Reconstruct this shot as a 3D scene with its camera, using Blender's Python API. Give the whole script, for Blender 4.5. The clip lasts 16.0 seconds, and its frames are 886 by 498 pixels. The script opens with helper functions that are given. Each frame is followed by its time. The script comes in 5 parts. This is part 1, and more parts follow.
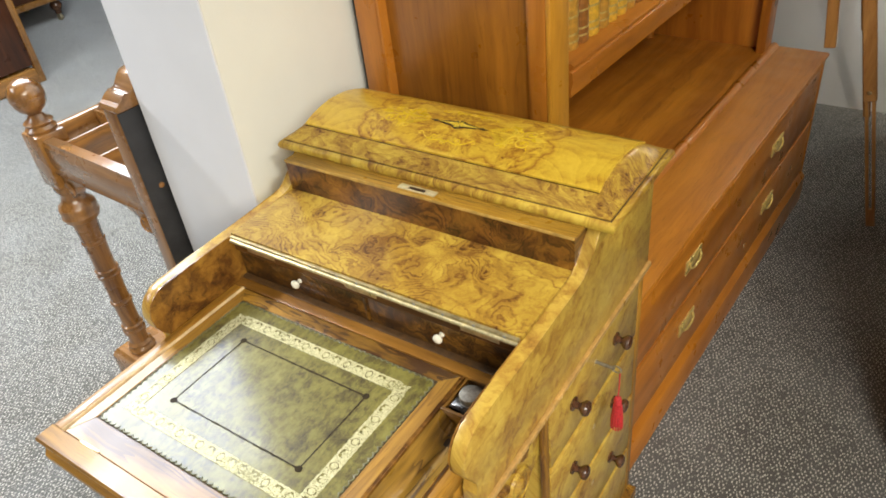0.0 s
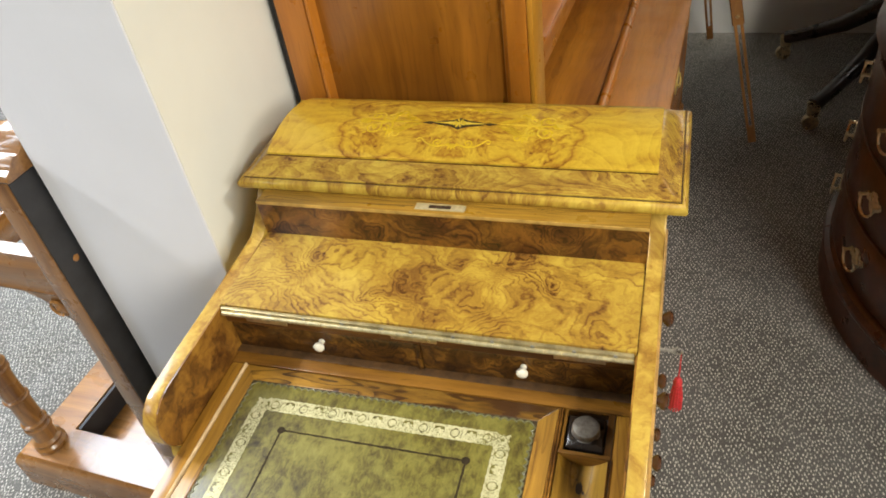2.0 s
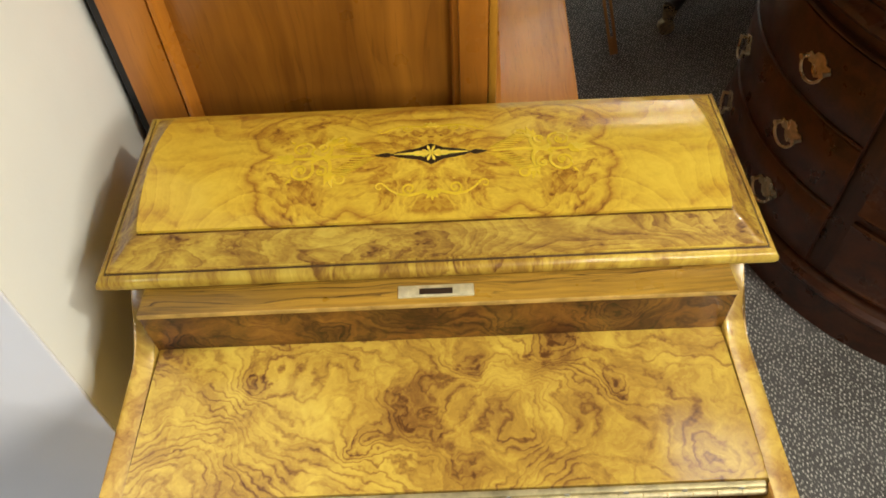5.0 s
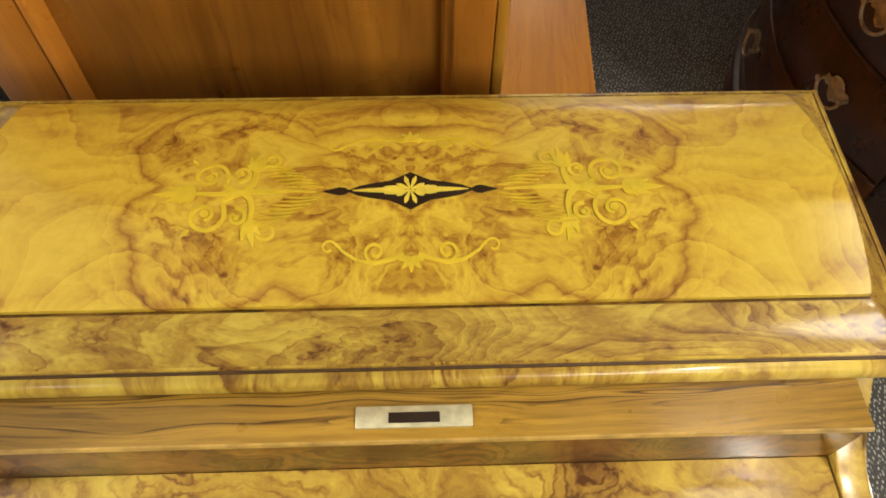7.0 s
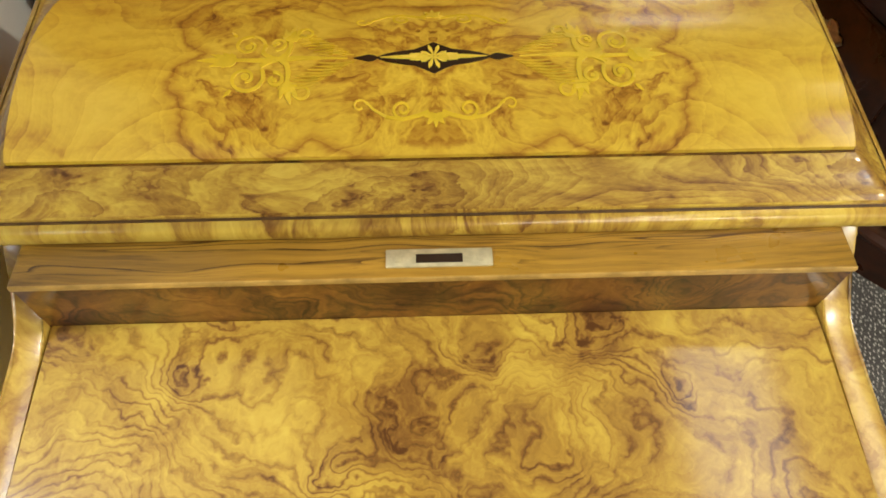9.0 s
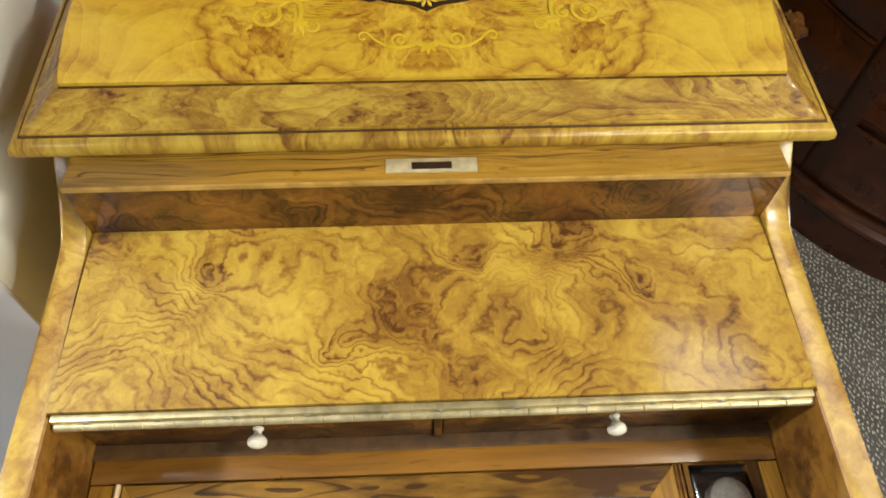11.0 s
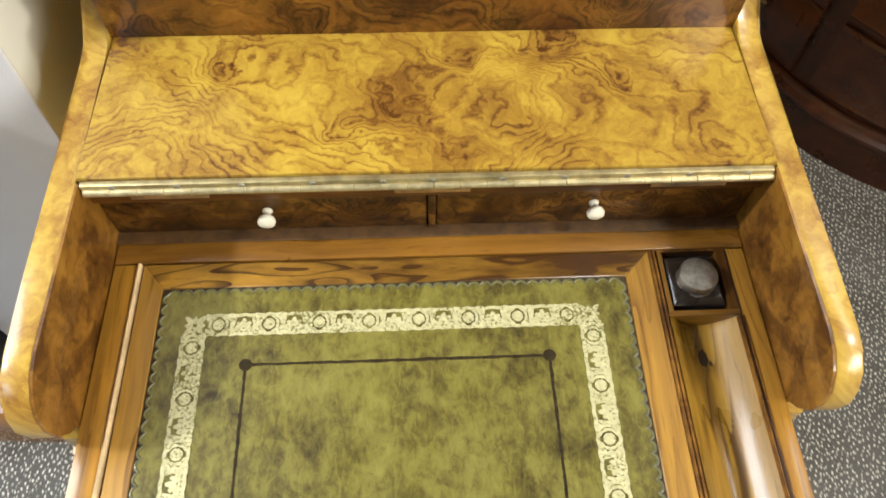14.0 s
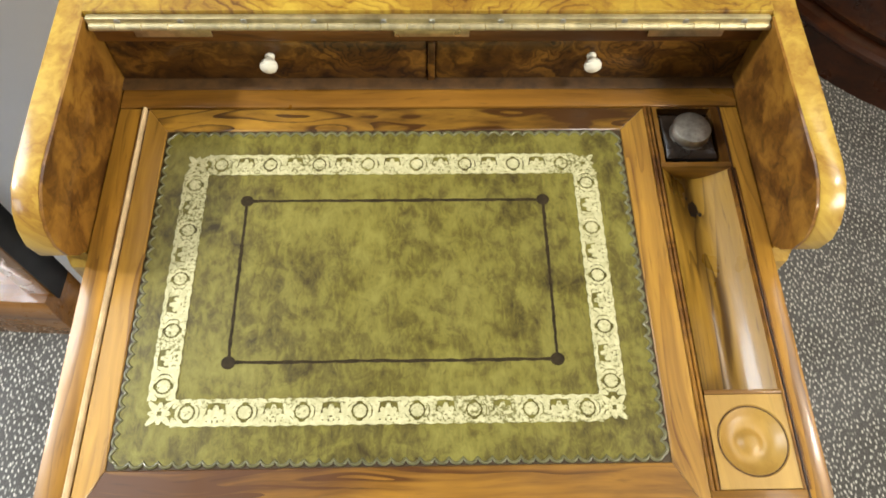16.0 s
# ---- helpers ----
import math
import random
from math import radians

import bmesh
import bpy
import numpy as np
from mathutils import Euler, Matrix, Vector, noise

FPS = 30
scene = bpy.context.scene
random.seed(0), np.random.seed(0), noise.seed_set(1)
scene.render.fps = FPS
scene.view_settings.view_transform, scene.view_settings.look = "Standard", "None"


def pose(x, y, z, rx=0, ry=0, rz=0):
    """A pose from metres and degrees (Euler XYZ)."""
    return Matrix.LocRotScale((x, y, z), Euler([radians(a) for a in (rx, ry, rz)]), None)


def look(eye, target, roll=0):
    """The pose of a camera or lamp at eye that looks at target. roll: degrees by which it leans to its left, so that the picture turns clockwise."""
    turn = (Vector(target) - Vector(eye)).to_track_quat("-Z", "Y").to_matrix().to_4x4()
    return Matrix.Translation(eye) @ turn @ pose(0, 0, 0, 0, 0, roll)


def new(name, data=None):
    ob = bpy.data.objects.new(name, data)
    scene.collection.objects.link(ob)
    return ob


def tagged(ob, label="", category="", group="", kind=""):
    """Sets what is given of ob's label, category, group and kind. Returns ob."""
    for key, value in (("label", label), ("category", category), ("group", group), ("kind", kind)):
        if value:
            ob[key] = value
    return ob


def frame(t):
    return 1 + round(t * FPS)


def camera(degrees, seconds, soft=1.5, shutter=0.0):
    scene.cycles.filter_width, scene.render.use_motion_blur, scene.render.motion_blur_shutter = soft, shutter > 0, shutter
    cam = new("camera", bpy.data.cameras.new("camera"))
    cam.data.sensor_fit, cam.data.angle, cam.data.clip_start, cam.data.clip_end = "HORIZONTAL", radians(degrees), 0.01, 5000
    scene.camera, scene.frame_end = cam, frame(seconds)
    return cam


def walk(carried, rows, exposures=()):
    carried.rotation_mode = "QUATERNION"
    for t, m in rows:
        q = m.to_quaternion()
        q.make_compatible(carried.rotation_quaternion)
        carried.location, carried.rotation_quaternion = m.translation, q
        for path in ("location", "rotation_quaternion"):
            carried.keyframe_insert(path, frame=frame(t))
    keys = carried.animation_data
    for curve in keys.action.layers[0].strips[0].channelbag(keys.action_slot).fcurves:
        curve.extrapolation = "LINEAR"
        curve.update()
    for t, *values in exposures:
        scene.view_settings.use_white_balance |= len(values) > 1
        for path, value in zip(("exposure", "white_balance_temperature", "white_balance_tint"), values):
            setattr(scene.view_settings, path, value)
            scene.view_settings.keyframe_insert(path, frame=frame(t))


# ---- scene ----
import itertools

cam = camera(61.9, 16.0, soft=1.75)
PATH = [
    (0.0, 0.5763, -0.5507, 1.3835, 54.01, 5.83, 33.49),
    (0.5, 0.4542, -0.5627, 1.3917, 52.89, 6.38, 28.28),
    (1.0, 0.3641, -0.5912, 1.3879, 51.84, 6.74, 23.04),
    (1.5, 0.3056, -0.585, 1.3843, 50.69, 6.95, 18.67),
    (2.0, 0.2611, -0.5298, 1.3871, 49.47, 7.1, 15.28),
    (2.5, 0.2056, -0.4324, 1.3882, 47.75, 6.8, 12.28),
    (3.0, 0.1712, -0.3533, 1.3798, 45.74, 6.31, 9.64),
    (5.5, 0.0017, -0.1647, 1.3147, 38.41, 0.98, -2.54),
    (6.0, 0.0018, -0.0852, 1.2832, 36.5, 0.23, -2.66),
    (6.5, 0.0051, -0.0208, 1.2501, 34.33, -0.36, -2.23),
    (7.0, 0.007, 0.0127, 1.2266, 32.55, -0.66, -1.74),
    (7.5, 0.004, 0.0083, 1.2089, 31.38, -0.85, -1.58),
    (8.0, 0.0023, -0.0152, 1.2095, 30.87, -0.98, -1.69),
    (8.5, -0.0052, -0.0454, 1.2136, 31.03, -0.91, -1.85),
    (9.0, -0.0111, -0.0736, 1.2176, 31.49, -0.8, -2.03),
    (11.5, -0.0133, -0.2059, 1.2366, 33.49, -1.07, -2.51),
    (12.0, -0.0132, -0.2339, 1.2365, 33.42, -1.13, -2.44),
    (12.5, -0.0114, -0.2605, 1.2342, 33.11, -1.11, -2.42),
    (13.0, -0.0173, -0.2844, 1.2265, 32.62, -1.09, -2.47),
    (13.5, -0.0138, -0.2972, 1.2127, 31.84, -0.89, -2.39),
    (14.0, -0.0118, -0.315, 1.2044, 30.94, -0.87, -2.35),
    (14.5, -0.012, -0.3359, 1.1976, 29.92, -0.89, -2.12),
    (15.0, -0.0089, -0.354, 1.183, 28.81, -0.98, -1.78),
    (15.5, -0.0068, -0.3737, 1.1723, 27.86, -1.05, -1.39),
    (16.0, -0.0068, -0.3936, 1.1772, 27.28, -1.06, -1.09),
]
walk(cam, [(t, pose(x, y, z, rx, ry, rz)) for t, x, y, z, rx, ry, rz in PATH],
     [(0.0, 0.0), (2.5, 0.02), (5.5, 0.0), (7.5, 0.02), (9.0, -0.1), (12.5, -0.06), (14.5, 0.06), (16.0, 0.0)])

# ---- light ----
world = bpy.data.worlds.new("world")
scene.world = world
world.use_nodes = True
world.node_tree.nodes["Background"].inputs["Color"].default_value = (0.75, 0.85, 1.0, 1)
world.node_tree.nodes["Background"].inputs["Strength"].default_value = 0.02


def lamp(name, x, y, z, target, watts, size, colour, spread_deg=180.0):
    data = bpy.data.lights.new(name, "AREA")
    data.energy, data.color = watts, colour
    data.shape, data.size, data.size_y = "RECTANGLE", size[0], size[1]
    ob = new(name, data)
    data.spread = radians(spread_deg)
    ob.matrix_world = look((x, y, z), target)
    return ob


WARM, COOL = (1.0, 0.95, 0.83), (0.80, 0.89, 1.0)
# The third spot is an added washer that brightens the north wall.
SPOT_AT = [(1.58, -0.34, 26, (0.1, 0.3, 0.6), WARM, 170), (-2.31, -0.12, 84, (0.0, 0.0, 0.6), (0.97, 0.96, 0.95), 170), (0.95, 1.75, 10, (0.88, 2.42, 1.40), WARM, 44)]
PANEL_AT = [(-2.2, 0.95, 150, 1.8, 1.7, COOL), (-2.6, -1.9, 50, 1.2, 1.2, COOL), (1.50, 0.42, 12, 0.6, 1.2, (1.0, 0.97, 0.93)), (3.0, -2.2, 310, 2.4, 1.8, (1.0, 0.96, 0.88))]
for lx, ly, watts, aim, tint, cone in SPOT_AT:
    lamp("spot_lamp", lx, ly, 2.5, aim, watts, (0.15, 0.15), tint, cone)
for lx, ly, watts, wide, deep, tint in PANEL_AT:
    lamp("panel_lamp", lx, ly, 2.5, (lx, ly + 0.01, 0), watts, (wide, deep), tint)


# ---- material tools ----
def material(name):
    m = bpy.data.materials.new(name)
    m.use_nodes = True
    nt = m.node_tree
    return m, nt, nt.nodes["Principled BSDF"]


def feed(nt, socket, value):
    if isinstance(value, bpy.types.NodeSocket):
        nt.links.new(value, socket)
    else:
        socket.default_value = value


def node(nt, kind, props=None, out=0, **inputs):
    """A node; inputs by name with _ for a blank, or i0, i1 by position. Returns the output socket."""
    n = nt.nodes.new(kind)
    for k, v in (props or {}).items():
        setattr(n, k, v)
    for k, v in inputs.items():
        s = n.inputs[int(k[1:])] if k[0] == "i" and k[1:].isdigit() else n.inputs[k.replace("_", " ")]
        feed(nt, s, v)
    return n.outputs[out]


def calc(nt, op, a, b=0.0, c=0.0, clamp=False):
    return node(nt, "ShaderNodeMath", {"operation": op, "use_clamp": clamp}, i0=a, i1=b, i2=c)


def vec(nt, op, a, b):
    return node(nt, "ShaderNodeVectorMath", {"operation": op}, i0=a, i1=b)


def place(nt, scale=(1, 1, 1), turn=(0, 0, 0), shift=(0, 0, 0)):
    p = node(nt, "ShaderNodeTexCoord", out=3)
    return node(nt, "ShaderNodeMapping", Vector=p, Scale=scale, Rotation=[radians(a) for a in turn], Location=shift)


def noisy(nt, p, scale, detail=3.0, rough=0.55, bend=0.0, out=0):
    return node(nt, "ShaderNodeTexNoise", out=out, Vector=p, Scale=scale, Detail=detail, Roughness=rough, Distortion=bend)


def spread(nt, fac, lo, hi, to_lo=0.0, to_hi=1.0):
    return node(nt, "ShaderNodeMapRange", {"clamp": True}, Value=fac, From_Min=lo, From_Max=hi, To_Min=to_lo, To_Max=to_hi)


def ramp(nt, fac, stops):
    n = nt.nodes.new("ShaderNodeValToRGB")
    e = n.color_ramp.elements
    while len(e) < len(stops):
        e.new(0.5)
    for k, (at, colour) in enumerate(stops):
        e[k].position, e[k].color = at, (*colour, 1)
    feed(nt, n.inputs[0], fac)
    return n.outputs[0]


def blend(nt, fac, a, b, kind="MIX"):
    n = nt.nodes.new("ShaderNodeMix")
    n.data_type, n.blend_type = "RGBA", kind
    feed(nt, n.inputs[0], fac)
    feed(nt, n.inputs[6], a if isinstance(a, bpy.types.NodeSocket) else (*a, 1))
    feed(nt, n.inputs[7], b if isinstance(b, bpy.types.NodeSocket) else (*b, 1))
    return n.outputs[2]


def bump(nt, bsdf, height, strength, distance=0.001):
    feed(nt, bsdf.inputs["Normal"], node(nt, "ShaderNodeBump", Strength=strength, Distance=distance, Height=height))


def finish(bsdf, rough, metal=0.0, coat=0.0, coat_rough=0.1, spec=0.5):
    bsdf.inputs["Metallic"].default_value = metal
    if not bsdf.inputs["Roughness"].is_linked:
        bsdf.inputs["Roughness"].default_value = rough
    bsdf.inputs["Coat Weight"].default_value = coat
    bsdf.inputs["Coat Roughness"].default_value = coat_rough
    bsdf.inputs["Specular IOR Level"].default_value = spec


# ---- materials ----
def burr(name, stops, figure=1.0, rings=46.0, shift=(0, 0, 0), stretch=(1, 1, 1), lobes=False, burry=0.5, rough=0.40, coat=0.8, lines=0.17, tone=0.5):
    """Figured walnut veneer: growth rings that swirl round clusters of burr, under french polish."""
    m, nt, b = material(name)
    p = node(nt, "ShaderNodeTexCoord", out=3)
    if lobes:
        p = vec(nt, "ABSOLUTE", p, (0, 0, 0))
    raw = p
    p = node(nt, "ShaderNodeMapping", Vector=p, Scale=stretch, Location=shift)
    big = vec(nt, "SUBTRACT", noisy(nt, p, 6, 2.0, out=1), (0.5, 0.5, 0.5))
    p2 = vec(nt, "ADD", p, vec(nt, "MULTIPLY", big, (0.10, 0.10, 0.10)))
    if lobes:
        soft = vec(nt, "ADD", raw, vec(nt, "MULTIPLY", vec(nt, "SUBTRACT", noisy(nt, raw, 22, 4.0, 0.6, out=1), (0.5, 0.5, 0.5)), (0.034, 0.034, 0)))
        r = 9.0
        for cx, cy, rx, ry in ((0.112, 0.244, 0.050, 0.042), (0.110, 0.310, 0.052, 0.040), (0.0, 0.262, 0.112, 0.064)):
            far = vec(nt, "MULTIPLY", vec(nt, "SUBTRACT", soft, (cx, cy, 0)), (1 / rx, 1 / ry, 0))
            r = calc(nt, "MINIMUM", r, node(nt, "ShaderNodeVectorMath", {"operation": "LENGTH"}, out=1, i0=far))
        zone = spread(nt, r, 0.72, 0.98, 1.0, 0.0)
        rim = calc(nt, "MULTIPLY", spread(nt, r, 0.86, 0.98), spread(nt, r, 1.0, 1.16, 1.0, 0.0))
        echo = calc(nt, "MULTIPLY", spread(nt, calc(nt, "FRACT", calc(nt, "MULTIPLY", r, 6.0)), 0.0, 0.5, 0.6, 0.0), spread(nt, r, 1.0, 1.6, 1.0, 0.0))
        rim = calc(nt, "ADD", rim, calc(nt, "MULTIPLY", echo, spread(nt, r, 0.98, 1.02)))
    else:
        zone = spread(nt, noisy(nt, p2, 5.5, 2.0), 0.56 - 0.12 * burry, 0.66 - 0.06 * burry)
        rim = 0.0
    jag = vec(nt, "SUBTRACT", noisy(nt, p2, 34, 3.0, 0.6, out=1), (0.5, 0.5, 0.5))
    amount = calc(nt, "ADD", 0.010, calc(nt, "MULTIPLY", zone, 0.034))
    p3 = vec(nt, "ADD", p2, node(nt, "ShaderNodeVectorMath", {"operation": "SCALE"}, i0=jag, Scale=amount))
    field = noisy(nt, p3, 4.2, 1.6, 0.42, 0.2)
    saw = calc(nt, "FRACT", calc(nt, "MULTIPLY", field, rings))
    line = calc(nt, "MAXIMUM", spread(nt, saw, 0.0, 0.30, 1.0, 0.0), spread(nt, saw, 0.90, 1.0))
    line = calc(nt, "MULTIPLY", line, spread(nt, noisy(nt, p2, 11, 3.0), 0.44, 0.64, 0.05, 1.0))
    fine = calc(nt, "FRACT", calc(nt, "MULTIPLY", field, rings * 3.7))
    cloud = noisy(nt, p3, 38 if lobes else 15, 6.0, 0.64, 0.9)
    cell = node(nt, "ShaderNodeTexVoronoi", {"feature": "SMOOTH_F1"}, Vector=soft if lobes else p3, Scale=115.0 if lobes else 90.0, Smoothness=0.3)
    eyes = calc(nt, "MULTIPLY", spread(nt, cell, 0.08, 0.42, 1.0, 0.0), zone)
    eyes = calc(nt, "MULTIPLY", eyes, spread(nt, noisy(nt, p2, 24, 2.0), 0.42, 0.58))
    knot = node(nt, "ShaderNodeTexVoronoi", {"feature": "F1"}, Vector=p3, Scale=13.0)
    knot = calc(nt, "MULTIPLY", spread(nt, knot, 0.10, 0.24, 1.0, 0.0), spread(nt, noisy(nt, p3, 90, 3.0), 0.3, 0.6, 0.3, 1.0))
    fleck = spread(nt, noisy(nt, p3, 120, 4.0, 0.65), 0.3, 0.7, -0.5, 0.5)
    v = calc(nt, "ADD", tone, calc(nt, "MULTIPLY", calc(nt, "SUBTRACT", calc(nt, "POWER", saw, 0.7), 0.55), 0.20 * figure))
    v = calc(nt, "ADD", v, calc(nt, "MULTIPLY", spread(nt, cloud, 0.3, 0.7, -0.5, 0.5), spread(nt, zone, 0.0, 1.0, 0.20, 0.80) if lobes else 0.58))
    v = calc(nt, "ADD", v, calc(nt, "MULTIPLY", calc(nt, "SUBTRACT", fine, 0.5), 0.07))
    v = calc(nt, "ADD", v, calc(nt, "MULTIPLY", fleck, 0.16))
    v = calc(nt, "SUBTRACT", v, calc(nt, "MULTIPLY", line, lines * figure))
    v = calc(nt, "SUBTRACT", v, calc(nt, "MULTIPLY", eyes, (0.34 if lobes else 0.42) * figure))
    v = calc(nt, "SUBTRACT", v, calc(nt, "MULTIPLY", knot, (0.10 if lobes else 0.30) * figure))
    v = calc(nt, "SUBTRACT", v, calc(nt, "MULTIPLY", zone, 0.24 if lobes else 0.06))
    if lobes:
        q = node(nt, "ShaderNodeMapping", Vector=soft, Rotation=(0, 0, radians(-38)), Scale=(5.0, 26.0, 1.0))
        fan = spread(nt, noisy(nt, q, 1.0, 4.0, 0.55, 0.6), 0.40, 0.66, -0.06, 0.42)
        v = calc(nt, "SUBTRACT", v, calc(nt, "MULTIPLY", fan, spread(nt, r, 1.0, 1.25)))
    v = calc(nt, "SUBTRACT", v, calc(nt, "MULTIPLY", rim, 0.36), clamp=True)
    feed(nt, b.inputs["Base Color"], ramp(nt, v, stops))
    feed(nt, b.inputs["Roughness"], spread(nt, noisy(nt, p, 18, 4.0), 0.3, 0.7, rough - 0.05, rough + 0.1))
    bump(nt, b, noisy(nt, p, 45, 3.0), 0.04, 0.002)
    finish(b, rough, coat=coat, coat_rough=0.13, spec=0.2)
    return m


def figured(name, stops, knots, axes=(0, 1), flow=(6.0, 12.0), rings=5.0, shift=(0.0, 0.0), tone=0.47, dark=0.26, wild=1.0, rough=0.40, coat=0.8, lean=0.0, fine=0.10, clouds=0.56, coat_rough=0.13):
    """Veneer whose growth lines flow along a plane and bend round knots: (u, v, height, size, burr)."""
    m, nt, b = material(name)
    raw = node(nt, "ShaderNodeTexCoord", out=3)
    xyz = nt.nodes.new("ShaderNodeSeparateXYZ")
    feed(nt, xyz.inputs[0], raw)
    across = calc(nt, "ADD", xyz.outputs[axes[1]], calc(nt, "MULTIPLY", xyz.outputs[0], lean)) if lean else xyz.outputs[axes[1]]
    p = node(nt, "ShaderNodeCombineXYZ", X=xyz.outputs[axes[0]], Y=across, Z=0.0)
    q = vec(nt, "ADD", p, (*shift, 0.0))

    def stir(at, scale, detail, size):
        off = vec(nt, "SUBTRACT", noisy(nt, q, scale, detail, 0.55, out=1), (0.5, 0.5, 0.5))
        return vec(nt, "ADD", at, vec(nt, "MULTIPLY", off, (size, size, 0)))

    w = stir(stir(p, 11, 2.0, 0.075 * wild), 40, 3.0, 0.032 * wild)
    mask = 0.0
    line = nt.nodes.new("ShaderNodeVectorMath")
    line.operation = "DOT_PRODUCT"
    feed(nt, line.inputs[0], w)
    feed(nt, line.inputs[1], (*flow, 0.0))
    field = calc(nt, "ADD", line.outputs["Value"], calc(nt, "MULTIPLY", noisy(nt, q, 7, 1.5), 1.3))
    for u, v, height, size, bur in knots:
        far = node(nt, "ShaderNodeVectorMath", {"operation": "DISTANCE"}, out=1, i0=w, i1=(u, v, 0))
        hump = calc(nt, "EXPONENT", calc(nt, "MULTIPLY", calc(nt, "POWER", calc(nt, "MULTIPLY", far, 1 / size), 2.0), -1.0))
        field = calc(nt, "ADD", field, calc(nt, "MULTIPLY", hump, height))
        if bur:
            mask = calc(nt, "MAXIMUM", mask, calc(nt, "MULTIPLY", spread(nt, hump, 0.25, 0.7), bur))
    grainy = vec(nt, "SUBTRACT", noisy(nt, q, 130, 3.0, 0.6, out=1), (0.5, 0.5, 0.5))
    w2 = vec(nt, "ADD", w, vec(nt, "MULTIPLY", grainy, (0.010, 0.010, 0)))
    saw = calc(nt, "FRACT", calc(nt, "MULTIPLY", calc(nt, "ADD", field, calc(nt, "MULTIPLY", noisy(nt, q, 85, 3.0), 0.20)), rings))
    vein = calc(nt, "MAXIMUM", spread(nt, saw, 0.0, 0.28, 1.0, 0.0), spread(nt, saw, 0.78, 1.0))
    vein = calc(nt, "MULTIPLY", vein, spread(nt, noisy(nt, w, 17, 4.0, 0.65), 0.42, 0.60, 0.16, 1.0))
    saw2 = calc(nt, "FRACT", calc(nt, "MULTIPLY", field, rings * 2.7))
    cloud = spread(nt, noisy(nt, w, 24, 5.0, 0.66), 0.3, 0.7, -0.5, 0.5)
    wide = spread(nt, noisy(nt, q, 5.0, 2.0), 0.3, 0.7, -0.5, 0.5)
    cell = node(nt, "ShaderNodeTexVoronoi", {"feature": "SMOOTH_F1"}, Vector=w2, Scale=125.0, Smoothness=0.35)
    eyes = calc(nt, "MULTIPLY", spread(nt, cell, 0.08, 0.50, 1.0, 0.0), spread(nt, noisy(nt, q, 40, 2.0), 0.36, 0.60))
    v = calc(nt, "ADD", tone, calc(nt, "MULTIPLY", cloud, clouds))
    v = calc(nt, "ADD", v, calc(nt, "MULTIPLY", wide, 0.24))
    v = calc(nt, "ADD", v, calc(nt, "MULTIPLY", calc(nt, "SUBTRACT", saw, 0.5), 0.07))
    v = calc(nt, "ADD", v, calc(nt, "MULTIPLY", calc(nt, "SUBTRACT", saw2, 0.5), 0.05))
    v = calc(nt, "ADD", v, calc(nt, "MULTIPLY", spread(nt, noisy(nt, w2, 110 if fine > 0.1 else 160, 4.0, 0.65), 0.3, 0.7, -0.5, 0.5), fine))
    v = calc(nt, "SUBTRACT", v, calc(nt, "MULTIPLY", vein, dark))
    v = calc(nt, "SUBTRACT", v, calc(nt, "MULTIPLY", mask, calc(nt, "ADD", 0.14, calc(nt, "MULTIPLY", eyes, 0.46))), clamp=True)
    feed(nt, b.inputs["Base Color"], ramp(nt, v, stops))
    feed(nt, b.inputs["Roughness"], spread(nt, noisy(nt, raw, 18, 4.0), 0.3, 0.7, rough - 0.05, rough + 0.1))
    bump(nt, b, noisy(nt, raw, 45, 3.0), 0.03, 0.002)
    finish(b, rough, coat=coat, coat_rough=coat_rough, spec=0.2)
    return m


GOLD_STOPS = [(0.0, (0.085, 0.031, 0.006)), (0.2, (0.198, 0.091, 0.016)), (0.42, (0.368, 0.211, 0.028)), (0.62, (0.525, 0.352, 0.048)), (1.0, (0.68, 0.505, 0.085))]
PALE_STOPS = [(0.0, (0.18, 0.066, 0.007)), (0.25, (0.40, 0.192, 0.018)), (0.5, (0.60, 0.368, 0.032)), (0.75, (0.71, 0.475, 0.044)), (1.0, (0.78, 0.55, 0.060))]
SIDE_STOPS = [(0.0, (0.078, 0.028, 0.006)), (0.2, (0.21, 0.092, 0.017)), (0.42, (0.375, 0.208, 0.032)), (0.62, (0.52, 0.340, 0.056)), (1.0, (0.66, 0.485, 0.095))]
# Dark burr tones, lowered further to carry the shade of recesses.
SHADED_STOPS = [(0.0, (0.008, 0.003, 0.001)), (0.3, (0.020, 0.007, 0.002)), (0.6, (0.080, 0.032, 0.005)), (1.0, (0.30, 0.142, 0.020))]
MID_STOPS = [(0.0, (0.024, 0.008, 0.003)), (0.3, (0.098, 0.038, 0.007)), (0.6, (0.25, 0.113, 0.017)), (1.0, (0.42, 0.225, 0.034))]
